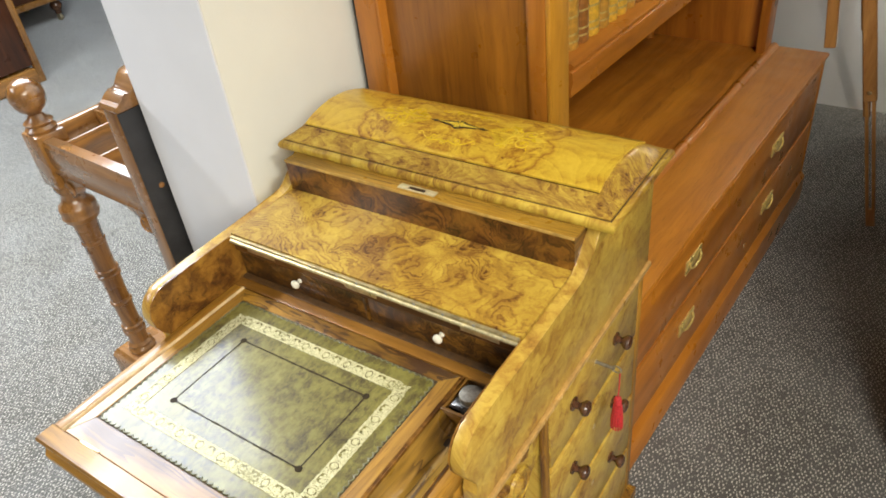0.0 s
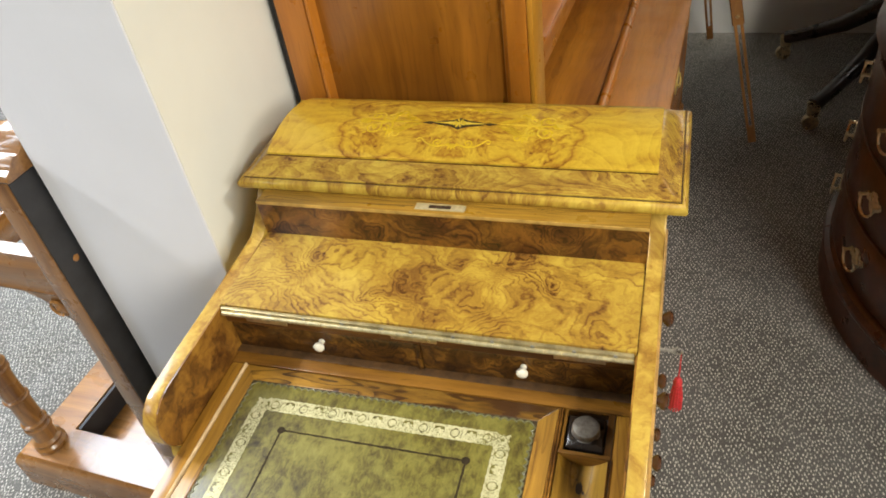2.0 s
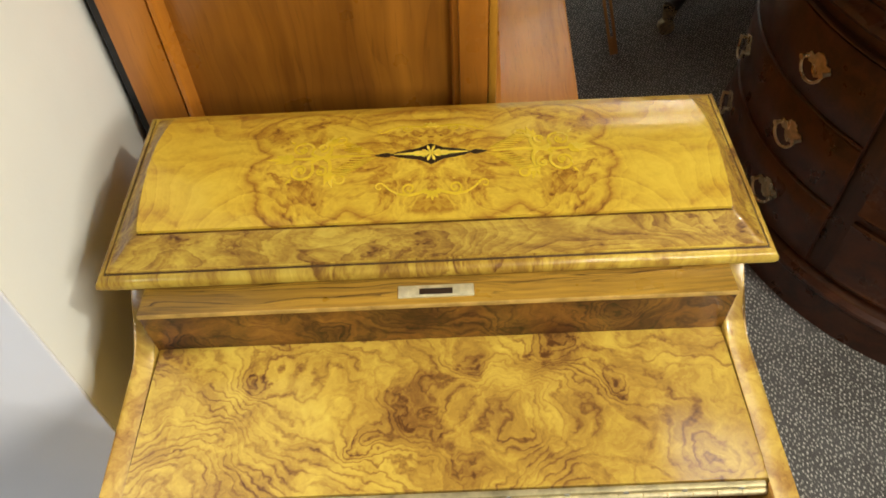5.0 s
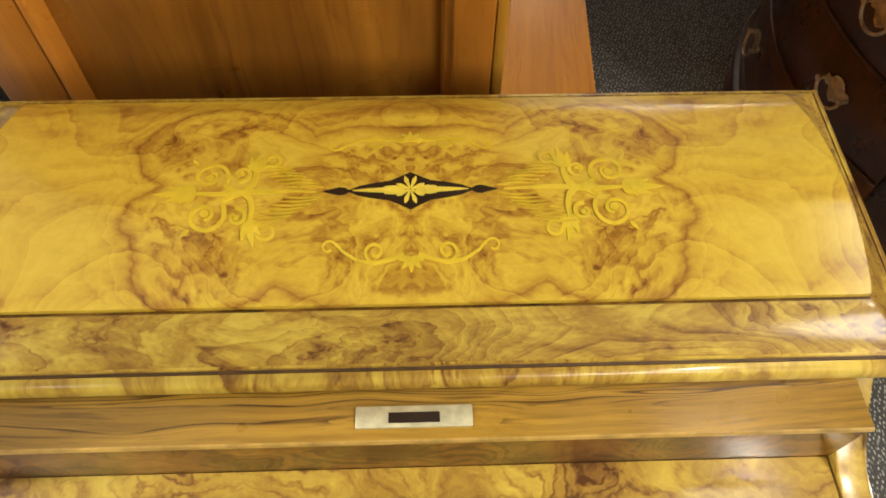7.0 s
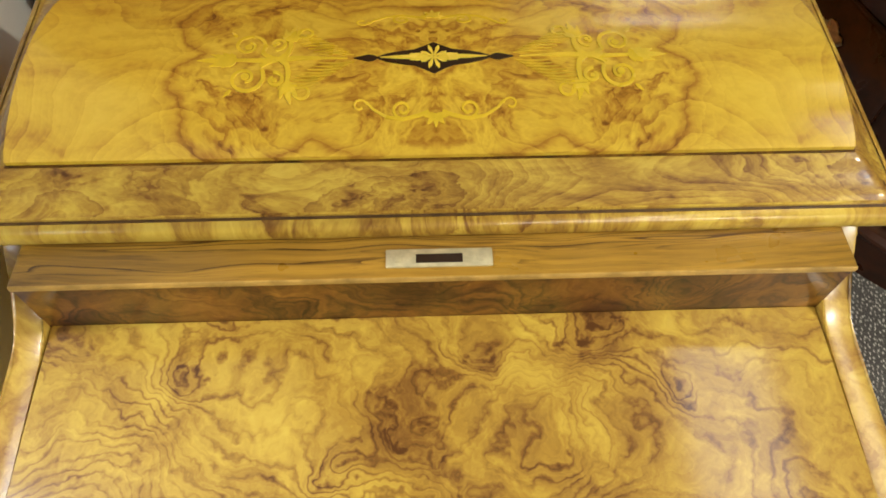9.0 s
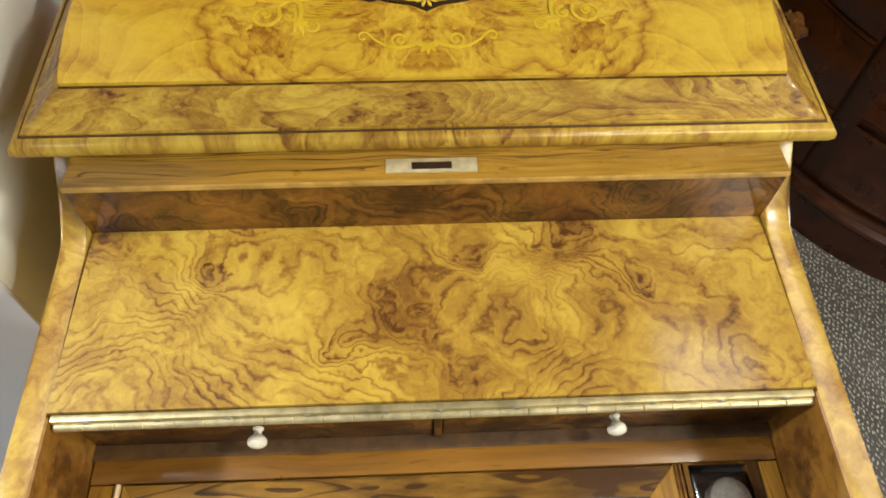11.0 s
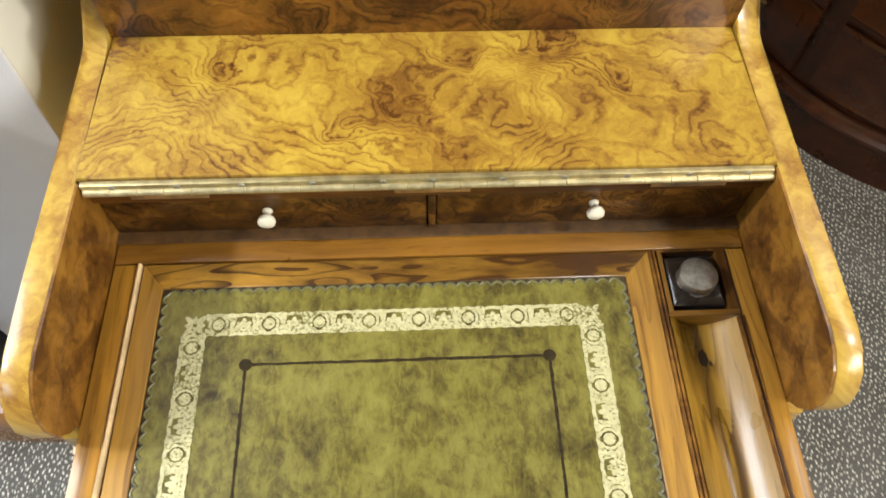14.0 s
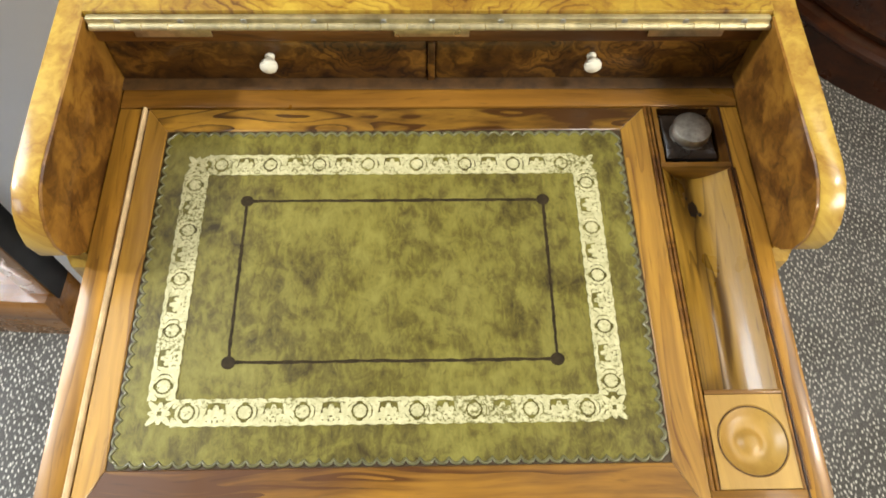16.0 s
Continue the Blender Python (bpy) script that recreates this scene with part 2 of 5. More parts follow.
# Last entry is no knot: it paints the weaker light on the flap's left.
FLAP_KNOTS_SHADE = [(-0.020, 0.067, 0.9, 0.030, 1.0), (0.027, 0.112, 0.7, 0.018, 1.0), (0.093, 0.125, 0.8, 0.030, 0.9), (-0.049, 0.040, 0.5, 0.014, 0.7), (0.012, 0.021, 0.5, 0.018, 0.8), (0.071, 0.070, -0.9, 0.032, 0.0),
              (0.139, 0.084, 0.5, 0.012, 0.9), (-0.159, 0.100, 0.6, 0.014, 0.8), (-0.145, 0.137, 0.5, 0.016, 0.9), (-0.235, 0.125, 0.5, 0.025, 0.7), (0.095, -0.040, 2.2, 0.075, 0.0), (0.205, 0.020, 0.8, 0.030, 0.4), (-0.20, 0.030, -1.2, 0.050, 0.0), (-0.185, 0.045, 0.4, 0.075, 0.42)]
LIP_KNOTS = [(-0.095, 0.790, 0.8, 0.020, 0.9), (-0.02, 0.845, 1.2, 0.032, 0.3), (0.155, 0.815, 1.2, 0.022, 0.2), (-0.215, 0.780, 0.8, 0.020, 0.8), (0.06, 0.79, 0.6, 0.022, 0.6), (-0.15, 0.825, 0.5, 0.018, 0.5), (0.225, 0.80, -0.6, 0.03, 0.0)]
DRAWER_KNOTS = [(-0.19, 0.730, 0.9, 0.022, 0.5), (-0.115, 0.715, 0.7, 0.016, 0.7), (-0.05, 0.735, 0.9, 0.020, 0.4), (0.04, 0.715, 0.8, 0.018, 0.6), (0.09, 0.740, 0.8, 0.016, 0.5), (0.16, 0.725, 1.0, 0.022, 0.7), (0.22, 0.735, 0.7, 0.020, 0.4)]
BURR = figured("burr_walnut", GOLD_STOPS, FLAP_KNOTS_SHADE, rings=5.5, tone=0.49, dark=0.30, clouds=0.40, coat=0.8)
BURR_LID = burr("burr_walnut_matched", PALE_STOPS, figure=0.95, rings=30.0, shift=(0.31, 0.2, 0.4), lobes=True, lines=0.06, tone=0.70)
BURR_CROSS = burr("burr_walnut_moulding", GOLD_STOPS, figure=0.8, rings=34.0, shift=(0.7, 0.1, 0.2), stretch=(1.1, 2.3, 2.3), burry=1.2, rough=0.44, coat=0.5, tone=0.46)
BURR_BAND = burr("burr_walnut_crossband", GOLD_STOPS, figure=0.7, rings=22.0, shift=(0.4, 0.6, 0.2), stretch=(1.8, 0.6, 0.6), burry=0.8, rough=0.44, coat=0.35, tone=0.55)
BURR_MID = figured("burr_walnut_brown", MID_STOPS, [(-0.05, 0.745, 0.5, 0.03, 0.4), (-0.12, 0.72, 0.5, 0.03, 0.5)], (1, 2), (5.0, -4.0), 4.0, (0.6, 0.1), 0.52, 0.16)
BURR_LIP = figured("burr_walnut_lip", [(0.0, (0.016, 0.006, 0.002)), (0.3, (0.075, 0.027, 0.006)), (0.6, (0.21, 0.088, 0.013)), (1.0, (0.42, 0.20, 0.030))], LIP_KNOTS, (0, 2), (5.0, 9.0), 4.5)
BURR_SHADED = figured("burr_walnut_shaded", SHADED_STOPS, DRAWER_KNOTS, (0, 2), (4.0, 14.0), 4.0, (0.3, 0.2), 0.62, 0.34, wild=1.4)
BURR_SIDE = figured("burr_walnut_side", SIDE_STOPS, [(-0.10, 0.73, 0.6, 0.03, 0.6), (0.05, 0.70, 0.8, 0.04, 0.7), (0.20, 0.74, 0.6, 0.04, 0.6), (0.30, 0.79, 0.6, 0.03, 0.5), (0.10, 0.45, 0.8, 0.05, 0.7), (0.25, 0.30, 0.8, 0.05, 0.7), (0.15, 0.58, 0.6, 0.04, 0.6)], (1, 2), (4.0, -7.0), 4.0, (0.9, 0.4), 0.55, 0.15, coat=0.9, coat_rough=0.22, lean=1.0, fine=0.20, clouds=0.42)


def wood(name, dark, light, along="x", grain=70.0, rough=0.3, coat=0.3, pores=0.35, streak=0.0, run=0.06):
    """Straight-grained timber, the grain running along one axis."""
    m, nt, b = material(name)
    s = {"x": (run, 1, 1), "y": (1, run, 1), "z": (1, 1, run)}[along]
    p0 = node(nt, "ShaderNodeTexCoord", out=3)
    w = vec(nt, "SUBTRACT", noisy(nt, p0, 5, 2.0, out=1), (0.5, 0.5, 0.5))
    p = node(nt, "ShaderNodeMapping", Vector=vec(nt, "ADD", p0, vec(nt, "MULTIPLY", w, (0.03, 0.03, 0.03))), Scale=s)
    broad = noisy(nt, p, grain * 0.3, 3.0, 0.5, 1.0)
    fine = noisy(nt, p, grain * 2.4, 4.0, 0.6)
    v = calc(nt, "ADD", calc(nt, "MULTIPLY", broad, 0.7), calc(nt, "MULTIPLY", fine, 0.3))
    v = spread(nt, v, 0.33, 0.67)
    v = calc(nt, "ADD", v, calc(nt, "MULTIPLY", calc(nt, "SUBTRACT", noisy(nt, p0, 6, 3.0), 0.5), 0.6), clamp=True)
    if streak:
        rings = calc(nt, "FRACT", calc(nt, "MULTIPLY", noisy(nt, p, grain * 0.75, 1.5, 0.4), 8.0))
        rings = calc(nt, "MULTIPLY", spread(nt, rings, 0.0, 0.35, 1.0, 0.0), spread(nt, noisy(nt, p, grain * 0.35, 2.0), 0.44, 0.60))
        v = calc(nt, "SUBTRACT", v, calc(nt, "MULTIPLY", rings, streak), clamp=True)
    base = blend(nt, v, dark, light)
    pore = spread(nt, noisy(nt, p, grain * 7, 2.0), 0.6, 0.72, 0.0, pores)
    feed(nt, b.inputs["Base Color"], blend(nt, pore, base, tuple(c * 0.35 for c in dark)))
    feed(nt, b.inputs["Roughness"], spread(nt, noisy(nt, p0, 14, 4.0), 0.3, 0.7, rough - 0.06, rough + 0.12))
    bump(nt, b, fine, 0.08, 0.001)
    finish(b, rough, coat=coat, coat_rough=0.12)
    return m


WALNUT = {a: wood("walnut_" + a, (0.085, 0.031, 0.005), (0.50, 0.248, 0.028), a, rough=0.38, coat=0.35, streak=0.7 if a == "x" else 0.55) for a in "xyz"}
# Darker copy of the walnut, with the overhang's shade in its colour.
WALNUT_SHADED = {a: wood("shaded_walnut_" + a, (0.055, 0.019, 0.004), (0.22, 0.086, 0.012), a, rough=0.36, coat=0.1, streak=0.5) for a in "xy"}
LIPWOOD = wood("streaked_walnut", (0.070, 0.027, 0.005), (0.52, 0.290, 0.034), "x", grain=150, rough=0.3, coat=0.2, streak=0.9, run=0.022)
TRAYWOOD = wood("tray_walnut", (0.070, 0.032, 0.004), (0.42, 0.235, 0.030), "y", rough=0.30, coat=0.5, streak=0.8)
DISHWOOD = wood("dish_walnut", (0.28, 0.150, 0.030), (0.46, 0.280, 0.060), "y", rough=0.42, coat=0.05, pores=0.15)
REDWALNUT = wood("red_walnut", (0.075, 0.028, 0.005), (0.36, 0.165, 0.022), "x", rough=0.3, streak=0.7)
FLAMED = wood("flamed_walnut", (0.060, 0.024, 0.005), (0.47, 0.245, 0.030), "x", grain=62, rough=0.34, coat=0.35, streak=0.8, run=0.20)
SLIDEWOOD = wood("golden_walnut", (0.14, 0.058, 0.009), (0.58, 0.32, 0.046), "y", rough=0.36, coat=0.35, streak=0.35, run=0.035)
CHERRY = {a: wood("cherry_" + a, (0.29, 0.090, 0.009), (0.56, 0.206, 0.021), a, grain=45, rough=0.3, pores=0.2) for a in "xyz"}
CHERRY_TOP = wood("cherry_top", (0.28, 0.092, 0.008), (0.55, 0.218, 0.020), "y", grain=45, rough=0.38, coat=0.1, pores=0.3, streak=0.35)
CHERRY_DARK = wood("cherry_panel", (0.19, 0.064, 0.007), (0.46, 0.176, 0.018), "z", grain=35, rough=0.3, pores=0.25, streak=0.25)
CHERRY_LIGHT = wood("cherry_pilaster", (0.36, 0.145, 0.012), (0.60, 0.28, 0.028), "z", grain=45, rough=0.32, pores=0.3)
MAHOGANY = {a: wood("mahogany_" + a, (0.026, 0.008, 0.003), (0.090, 0.027, 0.009), a, grain=60, rough=0.30, coat=0.15) for a in "xz"}
OAK = {a: wood("stained_oak_" + a, (0.12, 0.048, 0.011), (0.34, 0.155, 0.036), a, grain=80, rough=0.26, coat=0.8) for a in "xyz"}
OAK_POLISHED = wood("rubbed_oak", (0.12, 0.055, 0.018), (0.34, 0.170, 0.060), "x", grain=80, rough=0.2, coat=1.0)


def plain(name, colour, rough, metal=0.0, coat=0.0, vary=0.25, scale=40.0, relief=0.0, spec=0.5):
    m, nt, b = material(name)
    p = place(nt)
    v = noisy(nt, p, scale, 4.0, 0.6)
    dark = tuple(c * (1 - vary) for c in colour)
    light = tuple(min(1, c * (1 + vary)) for c in colour)
    feed(nt, b.inputs["Base Color"], blend(nt, spread(nt, v, 0.3, 0.7), dark, light))
    feed(nt, b.inputs["Roughness"], spread(nt, noisy(nt, p, scale * 0.4, 3.0), 0.3, 0.7, max(0.03, rough - 0.07), rough + 0.1))
    if relief:
        bump(nt, b, noisy(nt, p, scale * 2, 4.0), relief, 0.001)
    finish(b, rough, metal, coat, spec=spec)
    return m


BRASS = plain("aged_brass", (0.66, 0.52, 0.27), 0.32, 1.0, vary=0.3, scale=90)
BRASS_PALE = plain("worn_brass_strip", (0.66, 0.57, 0.33), 0.45, 0.8, vary=0.25, scale=120)
BRASS_DULL = plain("dull_brass_strip", (0.44, 0.37, 0.19), 0.45, 0.7, vary=0.4, scale=60)
PLATE = plain("pale_lock_brass", (0.58, 0.51, 0.30), 0.45, 0.45, vary=0.22, scale=120)
GOLD_BRASS = plain("polished_brass", (0.74, 0.57, 0.19), 0.3, 0.55, vary=0.25, scale=90)
BRONZE = plain("bronze_handle", (0.62, 0.51, 0.32), 0.3, 0.9, vary=0.3, scale=90)
STEEL = plain("tarnished_cap", (0.40, 0.39, 0.35), 0.45, 1.0, vary=0.35, scale=140, relief=0.1)
IVORY = plain("ivory_bone", (0.88, 0.84, 0.68), 0.3, coat=0.3, vary=0.08)
GLASS_DARK = plain("black_glass", (0.020, 0.014, 0.010), 0.22, vary=0.4)
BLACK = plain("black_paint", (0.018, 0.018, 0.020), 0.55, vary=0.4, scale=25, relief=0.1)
EBONY = plain("ebony_inlay", (0.022, 0.013, 0.008), 0.28, vary=0.3, coat=0.3)
BOXWOOD = plain("boxwood_inlay", (0.80, 0.60, 0.065), 0.24, vary=0.14, scale=60, coat=0.4)
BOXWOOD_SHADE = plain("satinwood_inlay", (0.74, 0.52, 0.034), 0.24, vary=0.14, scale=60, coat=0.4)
BOXWOOD_DULL = plain("faded_inlay", (0.62, 0.41, 0.024), 0.3, vary=0.2, scale=60, coat=0.2)
STRING_DARK = plain("dark_stringing", (0.035, 0.014, 0.006), 0.4, vary=0.3)
STRING_PALE = plain("pale_worn_edge", (0.62, 0.45, 0.24), 0.35, vary=0.3, scale=60)
ARRIS = plain("worn_pale_walnut", (0.46, 0.275, 0.085), 0.3, vary=0.4, scale=45, coat=0.3)
LIP_EDGE = plain("worn_walnut_arris", (0.42, 0.255, 0.060), 0.35, vary=0.4, scale=50)


def gilt():
    """Gold tooling, rubbed through to the leather in specks."""
    m, nt, b = material("gilt_tooling")
    p = place(nt)
    tone = blend(nt, spread(nt, noisy(nt, p, 240, 3.0), 0.3, 0.7), (0.46, 0.43, 0.22), (0.64, 0.60, 0.34))
    rub = spread(nt, calc(nt, "ADD", calc(nt, "MULTIPLY", noisy(nt, p, 420, 4.0, 0.65), 0.7), calc(nt, "MULTIPLY", noisy(nt, p, 28, 3.0), 0.3)), 0.52, 0.60)
    feed(nt, b.inputs["Base Color"], blend(nt, rub, tone, (0.17, 0.155, 0.045)))
    feed(nt, b.inputs["Roughness"], spread(nt, noisy(nt, p, 90, 3.0), 0.3, 0.7, 0.36, 0.55))
    finish(b, 0.42, 0.12)
    return m


FOIL = gilt()
GILT = plain("dull_gilt_band", (0.46, 0.33, 0.10), 0.45, 0.3, vary=0.3, scale=160)
GROOVE = plain("groove_shade_and_polish", (0.085, 0.040, 0.010), 0.6, vary=0.4, scale=90)
EDGING = plain("dark_walnut_edging", (0.050, 0.030, 0.010), 0.6, vary=0.3, scale=120)
# Greyed leather: the rim's edge highlight is partly put into this colour.
EDGE_HIDE = plain("leather_rim_sheen", (0.125, 0.118, 0.050), 0.35, coat=0.5, vary=0.3, scale=150)
TOOLING = plain("blind_tooling", (0.030, 0.021, 0.009), 0.7, vary=0.5, scale=150, spec=0.15)
TASSEL = plain("red_silk", (0.50, 0.028, 0.030), 0.6, vary=0.35, scale=300)
KNOBWOOD = plain("turned_walnut", (0.075, 0.030, 0.012), 0.2, coat=0.6, vary=0.4, scale=60)
PAPER = plain("paper_tag", (0.75, 0.74, 0.70), 0.8, vary=0.05)
HIDE = plain("black_hide", (0.014, 0.010, 0.008), 0.4, vary=0.4, scale=60, relief=0.2)
# Ceiling kept mid grey to hold down the light it bounces.
CEILING = plain("ceiling_paint", (0.36, 0.36, 0.36), 0.9, vary=0.03, scale=3)
PAINT = plain("white_fixture", (0.8, 0.8, 0.8), 0.5, vary=0.03)


def leather():
    m, nt, b = material("green_leather")
    p = place(nt)
    mottle = noisy(nt, p, 48, 7.0, 0.64, 0.8)
    large = noisy(nt, p, 15, 3.0, 0.5, 0.5)
    streak = noisy(nt, place(nt, (1, 0.22, 1)), 150, 4.0, 0.65, 0.3)
    crease = noisy(nt, place(nt, (1, 0.5, 1), (0, 0, 35)), 190, 4.0, 0.7, 0.6)
    v = calc(nt, "ADD", calc(nt, "MULTIPLY", mottle, 0.34), calc(nt, "MULTIPLY", streak, 0.12))
    v = calc(nt, "ADD", v, calc(nt, "MULTIPLY", crease, 0.29))
    v = calc(nt, "ADD", v, calc(nt, "MULTIPLY", large, 0.25))
    base = ramp(nt, v, [(0.38, (0.044, 0.031, 0.009)), (0.45, (0.100, 0.083, 0.017)), (0.51, (0.164, 0.142, 0.028)), (0.60, (0.226, 0.205, 0.046))])
    feed(nt, b.inputs["Base Color"], base)
    feed(nt, b.inputs["Roughness"], spread(nt, noisy(nt, p, 30, 4.0), 0.3, 0.7, 0.32, 0.50))
    pebble = node(nt, "ShaderNodeTexVoronoi", {"feature": "F1"}, Vector=p, Scale=620.0)
    bump(nt, b, calc(nt, "ADD", pebble, calc(nt, "MULTIPLY", mottle, 2.0)), 0.12, 0.0006)
    finish(b, 0.4, coat=0.65, coat_rough=0.17, spec=0.3)
    return m


LEATHER = leather()


def carpet():
    m, nt, b = material("flecked_carpet")
    p = place(nt)
    wob = vec(nt, "MULTIPLY", vec(nt, "SUBTRACT", noisy(nt, p, 60, 2.0, out=1), (0.5, 0.5, 0.5)), (0.006, 0.006, 0))
    q = vec(nt, "ADD", p, wob)
    masks = []
    for turn, shift, scale, lo, hi, least in ((38, (0, 0, 0), 148.0, 0.11, 0.26, 0.08), (-34, (0.37, 0.81, 0), 164.0, 0.10, 0.28, 0.22)):
        r = node(nt, "ShaderNodeMapping", Vector=q, Scale=(1.0, 0.48, 0.0), Rotation=(0, 0, radians(turn)), Location=shift)
        v = nt.nodes.new("ShaderNodeTexVoronoi")
        v.feature, v.voronoi_dimensions = "F1", "2D"
        feed(nt, v.inputs["Vector"], r)
        feed(nt, v.inputs["Scale"], scale)
        feed(nt, v.inputs["Randomness"], 0.42)
        pick = spread(nt, node(nt, "ShaderNodeSeparateColor", Color=v.outputs["Color"]), least, least + 0.3)
        masks.append(calc(nt, "MULTIPLY", spread(nt, v.outputs["Distance"], lo, hi, 1.0, 0.0), pick))
    fleck = calc(nt, "MAXIMUM", masks[0], calc(nt, "MULTIPLY", masks[1], 0.6))
    pile = noisy(nt, p, 420, 3.0, 0.7)
    tuft = noisy(nt, p, 70, 3.0)
    ground = blend(nt, spread(nt, pile, 0.3, 0.7), (0.022, 0.020, 0.016), (0.125, 0.118, 0.100))
    ground = blend(nt, spread(nt, noisy(nt, p, 5, 4.0), 0.40, 0.68, 0.0, 0.55), ground, (0.15, 0.148, 0.142))
    tone = blend(nt, tuft, (0.54, 0.51, 0.44), (0.80, 0.76, 0.66))
    feed(nt, b.inputs["Base Color"], blend(nt, fleck, ground, tone))
    bump(nt, b, calc(nt, "ADD", pile, fleck), 0.5, 0.003)
    finish(b, 0.95, spec=0.2)
    b.inputs["Sheen Weight"].default_value = 0.5
    b.inputs["Sheen Roughness"].default_value = 0.5
    return m


CARPET = carpet()


def plaster(name, colour, lumps):
    m, nt, b = material(name)
    p = place(nt)
    v = noisy(nt, p, 5, 4.0)
    feed(nt, b.inputs["Base Color"], blend(nt, spread(nt, v, 0.3, 0.7), tuple(c * 0.94 for c in colour), colour))
    patch = spread(nt, noisy(nt, p, 9, 4.0, 0.6), 0.54, 0.72, 0.0, lumps)
    rough = noisy(nt, p, 170, 4.0, 0.7)
    h = calc(nt, "ADD", calc(nt, "MULTIPLY", rough, patch), calc(nt, "MULTIPLY", noisy(nt, p, 300, 2.0), 0.12))
    bump(nt, b, h, 0.55, 0.003)
    finish(b, 0.8, spec=0.3)
    return m


CREAM = plaster("cream_wall_paint", (0.81, 0.815, 0.73), 0.15)
WHITE = plaster("white_wall_paint", (0.80, 0.81, 0.845), 0.8)
GREY_WALL = plaster("pale_grey_wall_paint", (0.78, 0.78, 0.76), 0.2)
# Grey for the added outer walls, dark so that they bounce less light.
DIM_WALL = plaster("bounce_dimming_grey", (0.20, 0.20, 0.20), 0.2)


# ---- mesh tools ----
def thing(name, at, label, category, group="", turn=0.0):
    ob = new(name)
    ob.empty_display_size = 0.05
    ob.matrix_world = pose(*at, 0, 0, turn)
    return tagged(ob, label, category, group)


def part(name, bm, mat, parent, label="", sharp=38.0):
    """Links a bmesh as one mesh object under a thing or a part, in the thing's own axes."""
    me = bpy.data.meshes.new(name)
    bmesh.ops.recalc_face_normals(bm, faces=bm.faces)
    bm.to_mesh(me)
    bm.free()
    me.materials.append(mat)
    me.polygons.foreach_set("use_smooth", [True] * len(me.polygons))
    me.set_sharp_from_angle(angle=radians(sharp))
    ob = new(name, me)
    ob.parent = parent
    if label:
        ob["label"] = label
    return ob


def solo(name, bm, mat, label, category, kind="", at=(0, 0, 0), sharp=38.0):
    ob = part(name, bm, mat, None, sharp=sharp)
    ob.location = at
    return tagged(ob, label, category, "", kind)


def put_box(bm, x0, x1, y0, y1, z0, z1, bevel=0.0, segments=2):
    vs = [bm.verts.new((x, y, z)) for x in (x0, x1) for y in (y0, y1) for z in (z0, z1)]
    fs = [bm.faces.new([vs[i] for i in f]) for f in ((0, 1, 3, 2), (4, 6, 7, 5), (0, 4, 5, 1), (2, 3, 7, 6), (0, 2, 6, 4), (1, 5, 7, 3))]
    if bevel:
        es = list({e for f in fs for e in f.edges})
        bmesh.ops.bevel(bm, geom=es, offset=bevel, segments=segments, affect="EDGES", profile=0.5)
    return bm


def box(x0, x1, y0, y1, z0, z1, bevel=0.0015, segments=2):
    return put_box(bmesh.new(), x0, x1, y0, y1, z0, z1, bevel, segments)


def prism(outline, axis, lo, hi, bevel=0.0):
    """A closed outline pushed along an axis. outline: pairs in the two other axes, in xyz order."""
    bm = bmesh.new()

    def at(p, v):
        q = list(p)
        q.insert("xyz".index(axis), v)
        return bm.verts.new(q)

    a, b = [at(p, lo) for p in outline], [at(p, hi) for p in outline]
    n = len(outline)
    bm.faces.new(a)
    bm.faces.new(b[::-1])
    for i in range(n):
        bm.faces.new((a[i], b[i], b[(i + 1) % n], a[(i + 1) % n]))
    if bevel:
        rim = [e for e in bm.edges if all(v in a for v in e.verts) or all(v in b for v in e.verts)]
        bmesh.ops.bevel(bm, geom=rim, offset=bevel, segments=2, affect="EDGES", profile=0.5)
    return bm


def put_lathe(bm, profile, at=(0, 0, 0), m=None, segments=24):
    """Turns a profile of (radius, height) round the z axis, then lays it by m and at."""
    m = Matrix.Translation(at) @ (m or Matrix())
    rings = []
    for r, z in profile:
        rings.append([bm.verts.new(m @ Vector((r * math.cos(a), r * math.sin(a), z))) for a in (2 * math.pi * k / segments for k in range(segments))])
    for p, q in zip(rings, rings[1:]):
        for k in range(segments):
            j = (k + 1) % segments
            bm.faces.new((p[k], p[j], q[j], q[k]))
    bm.faces.new(rings[0][::-1])
    bm.faces.new(rings[-1])
    return bm


def lathe(profile, at=(0, 0, 0), m=None, segments=24):
    return put_lathe(bmesh.new(), profile, at, m, segments)


def put_tube(bm, path, radius, segments=8):
    """A round bar along points; radius may be a list."""
    pts = [Vector(p) for p in path]
    rs = radius if isinstance(radius, (list, tuple)) else [radius] * len(pts)
    rings = []
    for i, p in enumerate(pts):
        d = (pts[min(i + 1, len(pts) - 1)] - pts[max(i - 1, 0)]).normalized()
        q = d.to_track_quat("Z", "Y")
        rings.append([bm.verts.new(p + q @ Vector((rs[i] * math.cos(a), rs[i] * math.sin(a), 0))) for a in (2 * math.pi * k / segments for k in range(segments))])
    for p, q in zip(rings, rings[1:]):
        for k in range(segments):
            j = (k + 1) % segments
            bm.faces.new((p[k], p[j], q[j], q[k]))
    bm.faces.new(rings[0][::-1])
    bm.faces.new(rings[-1])
    return bm


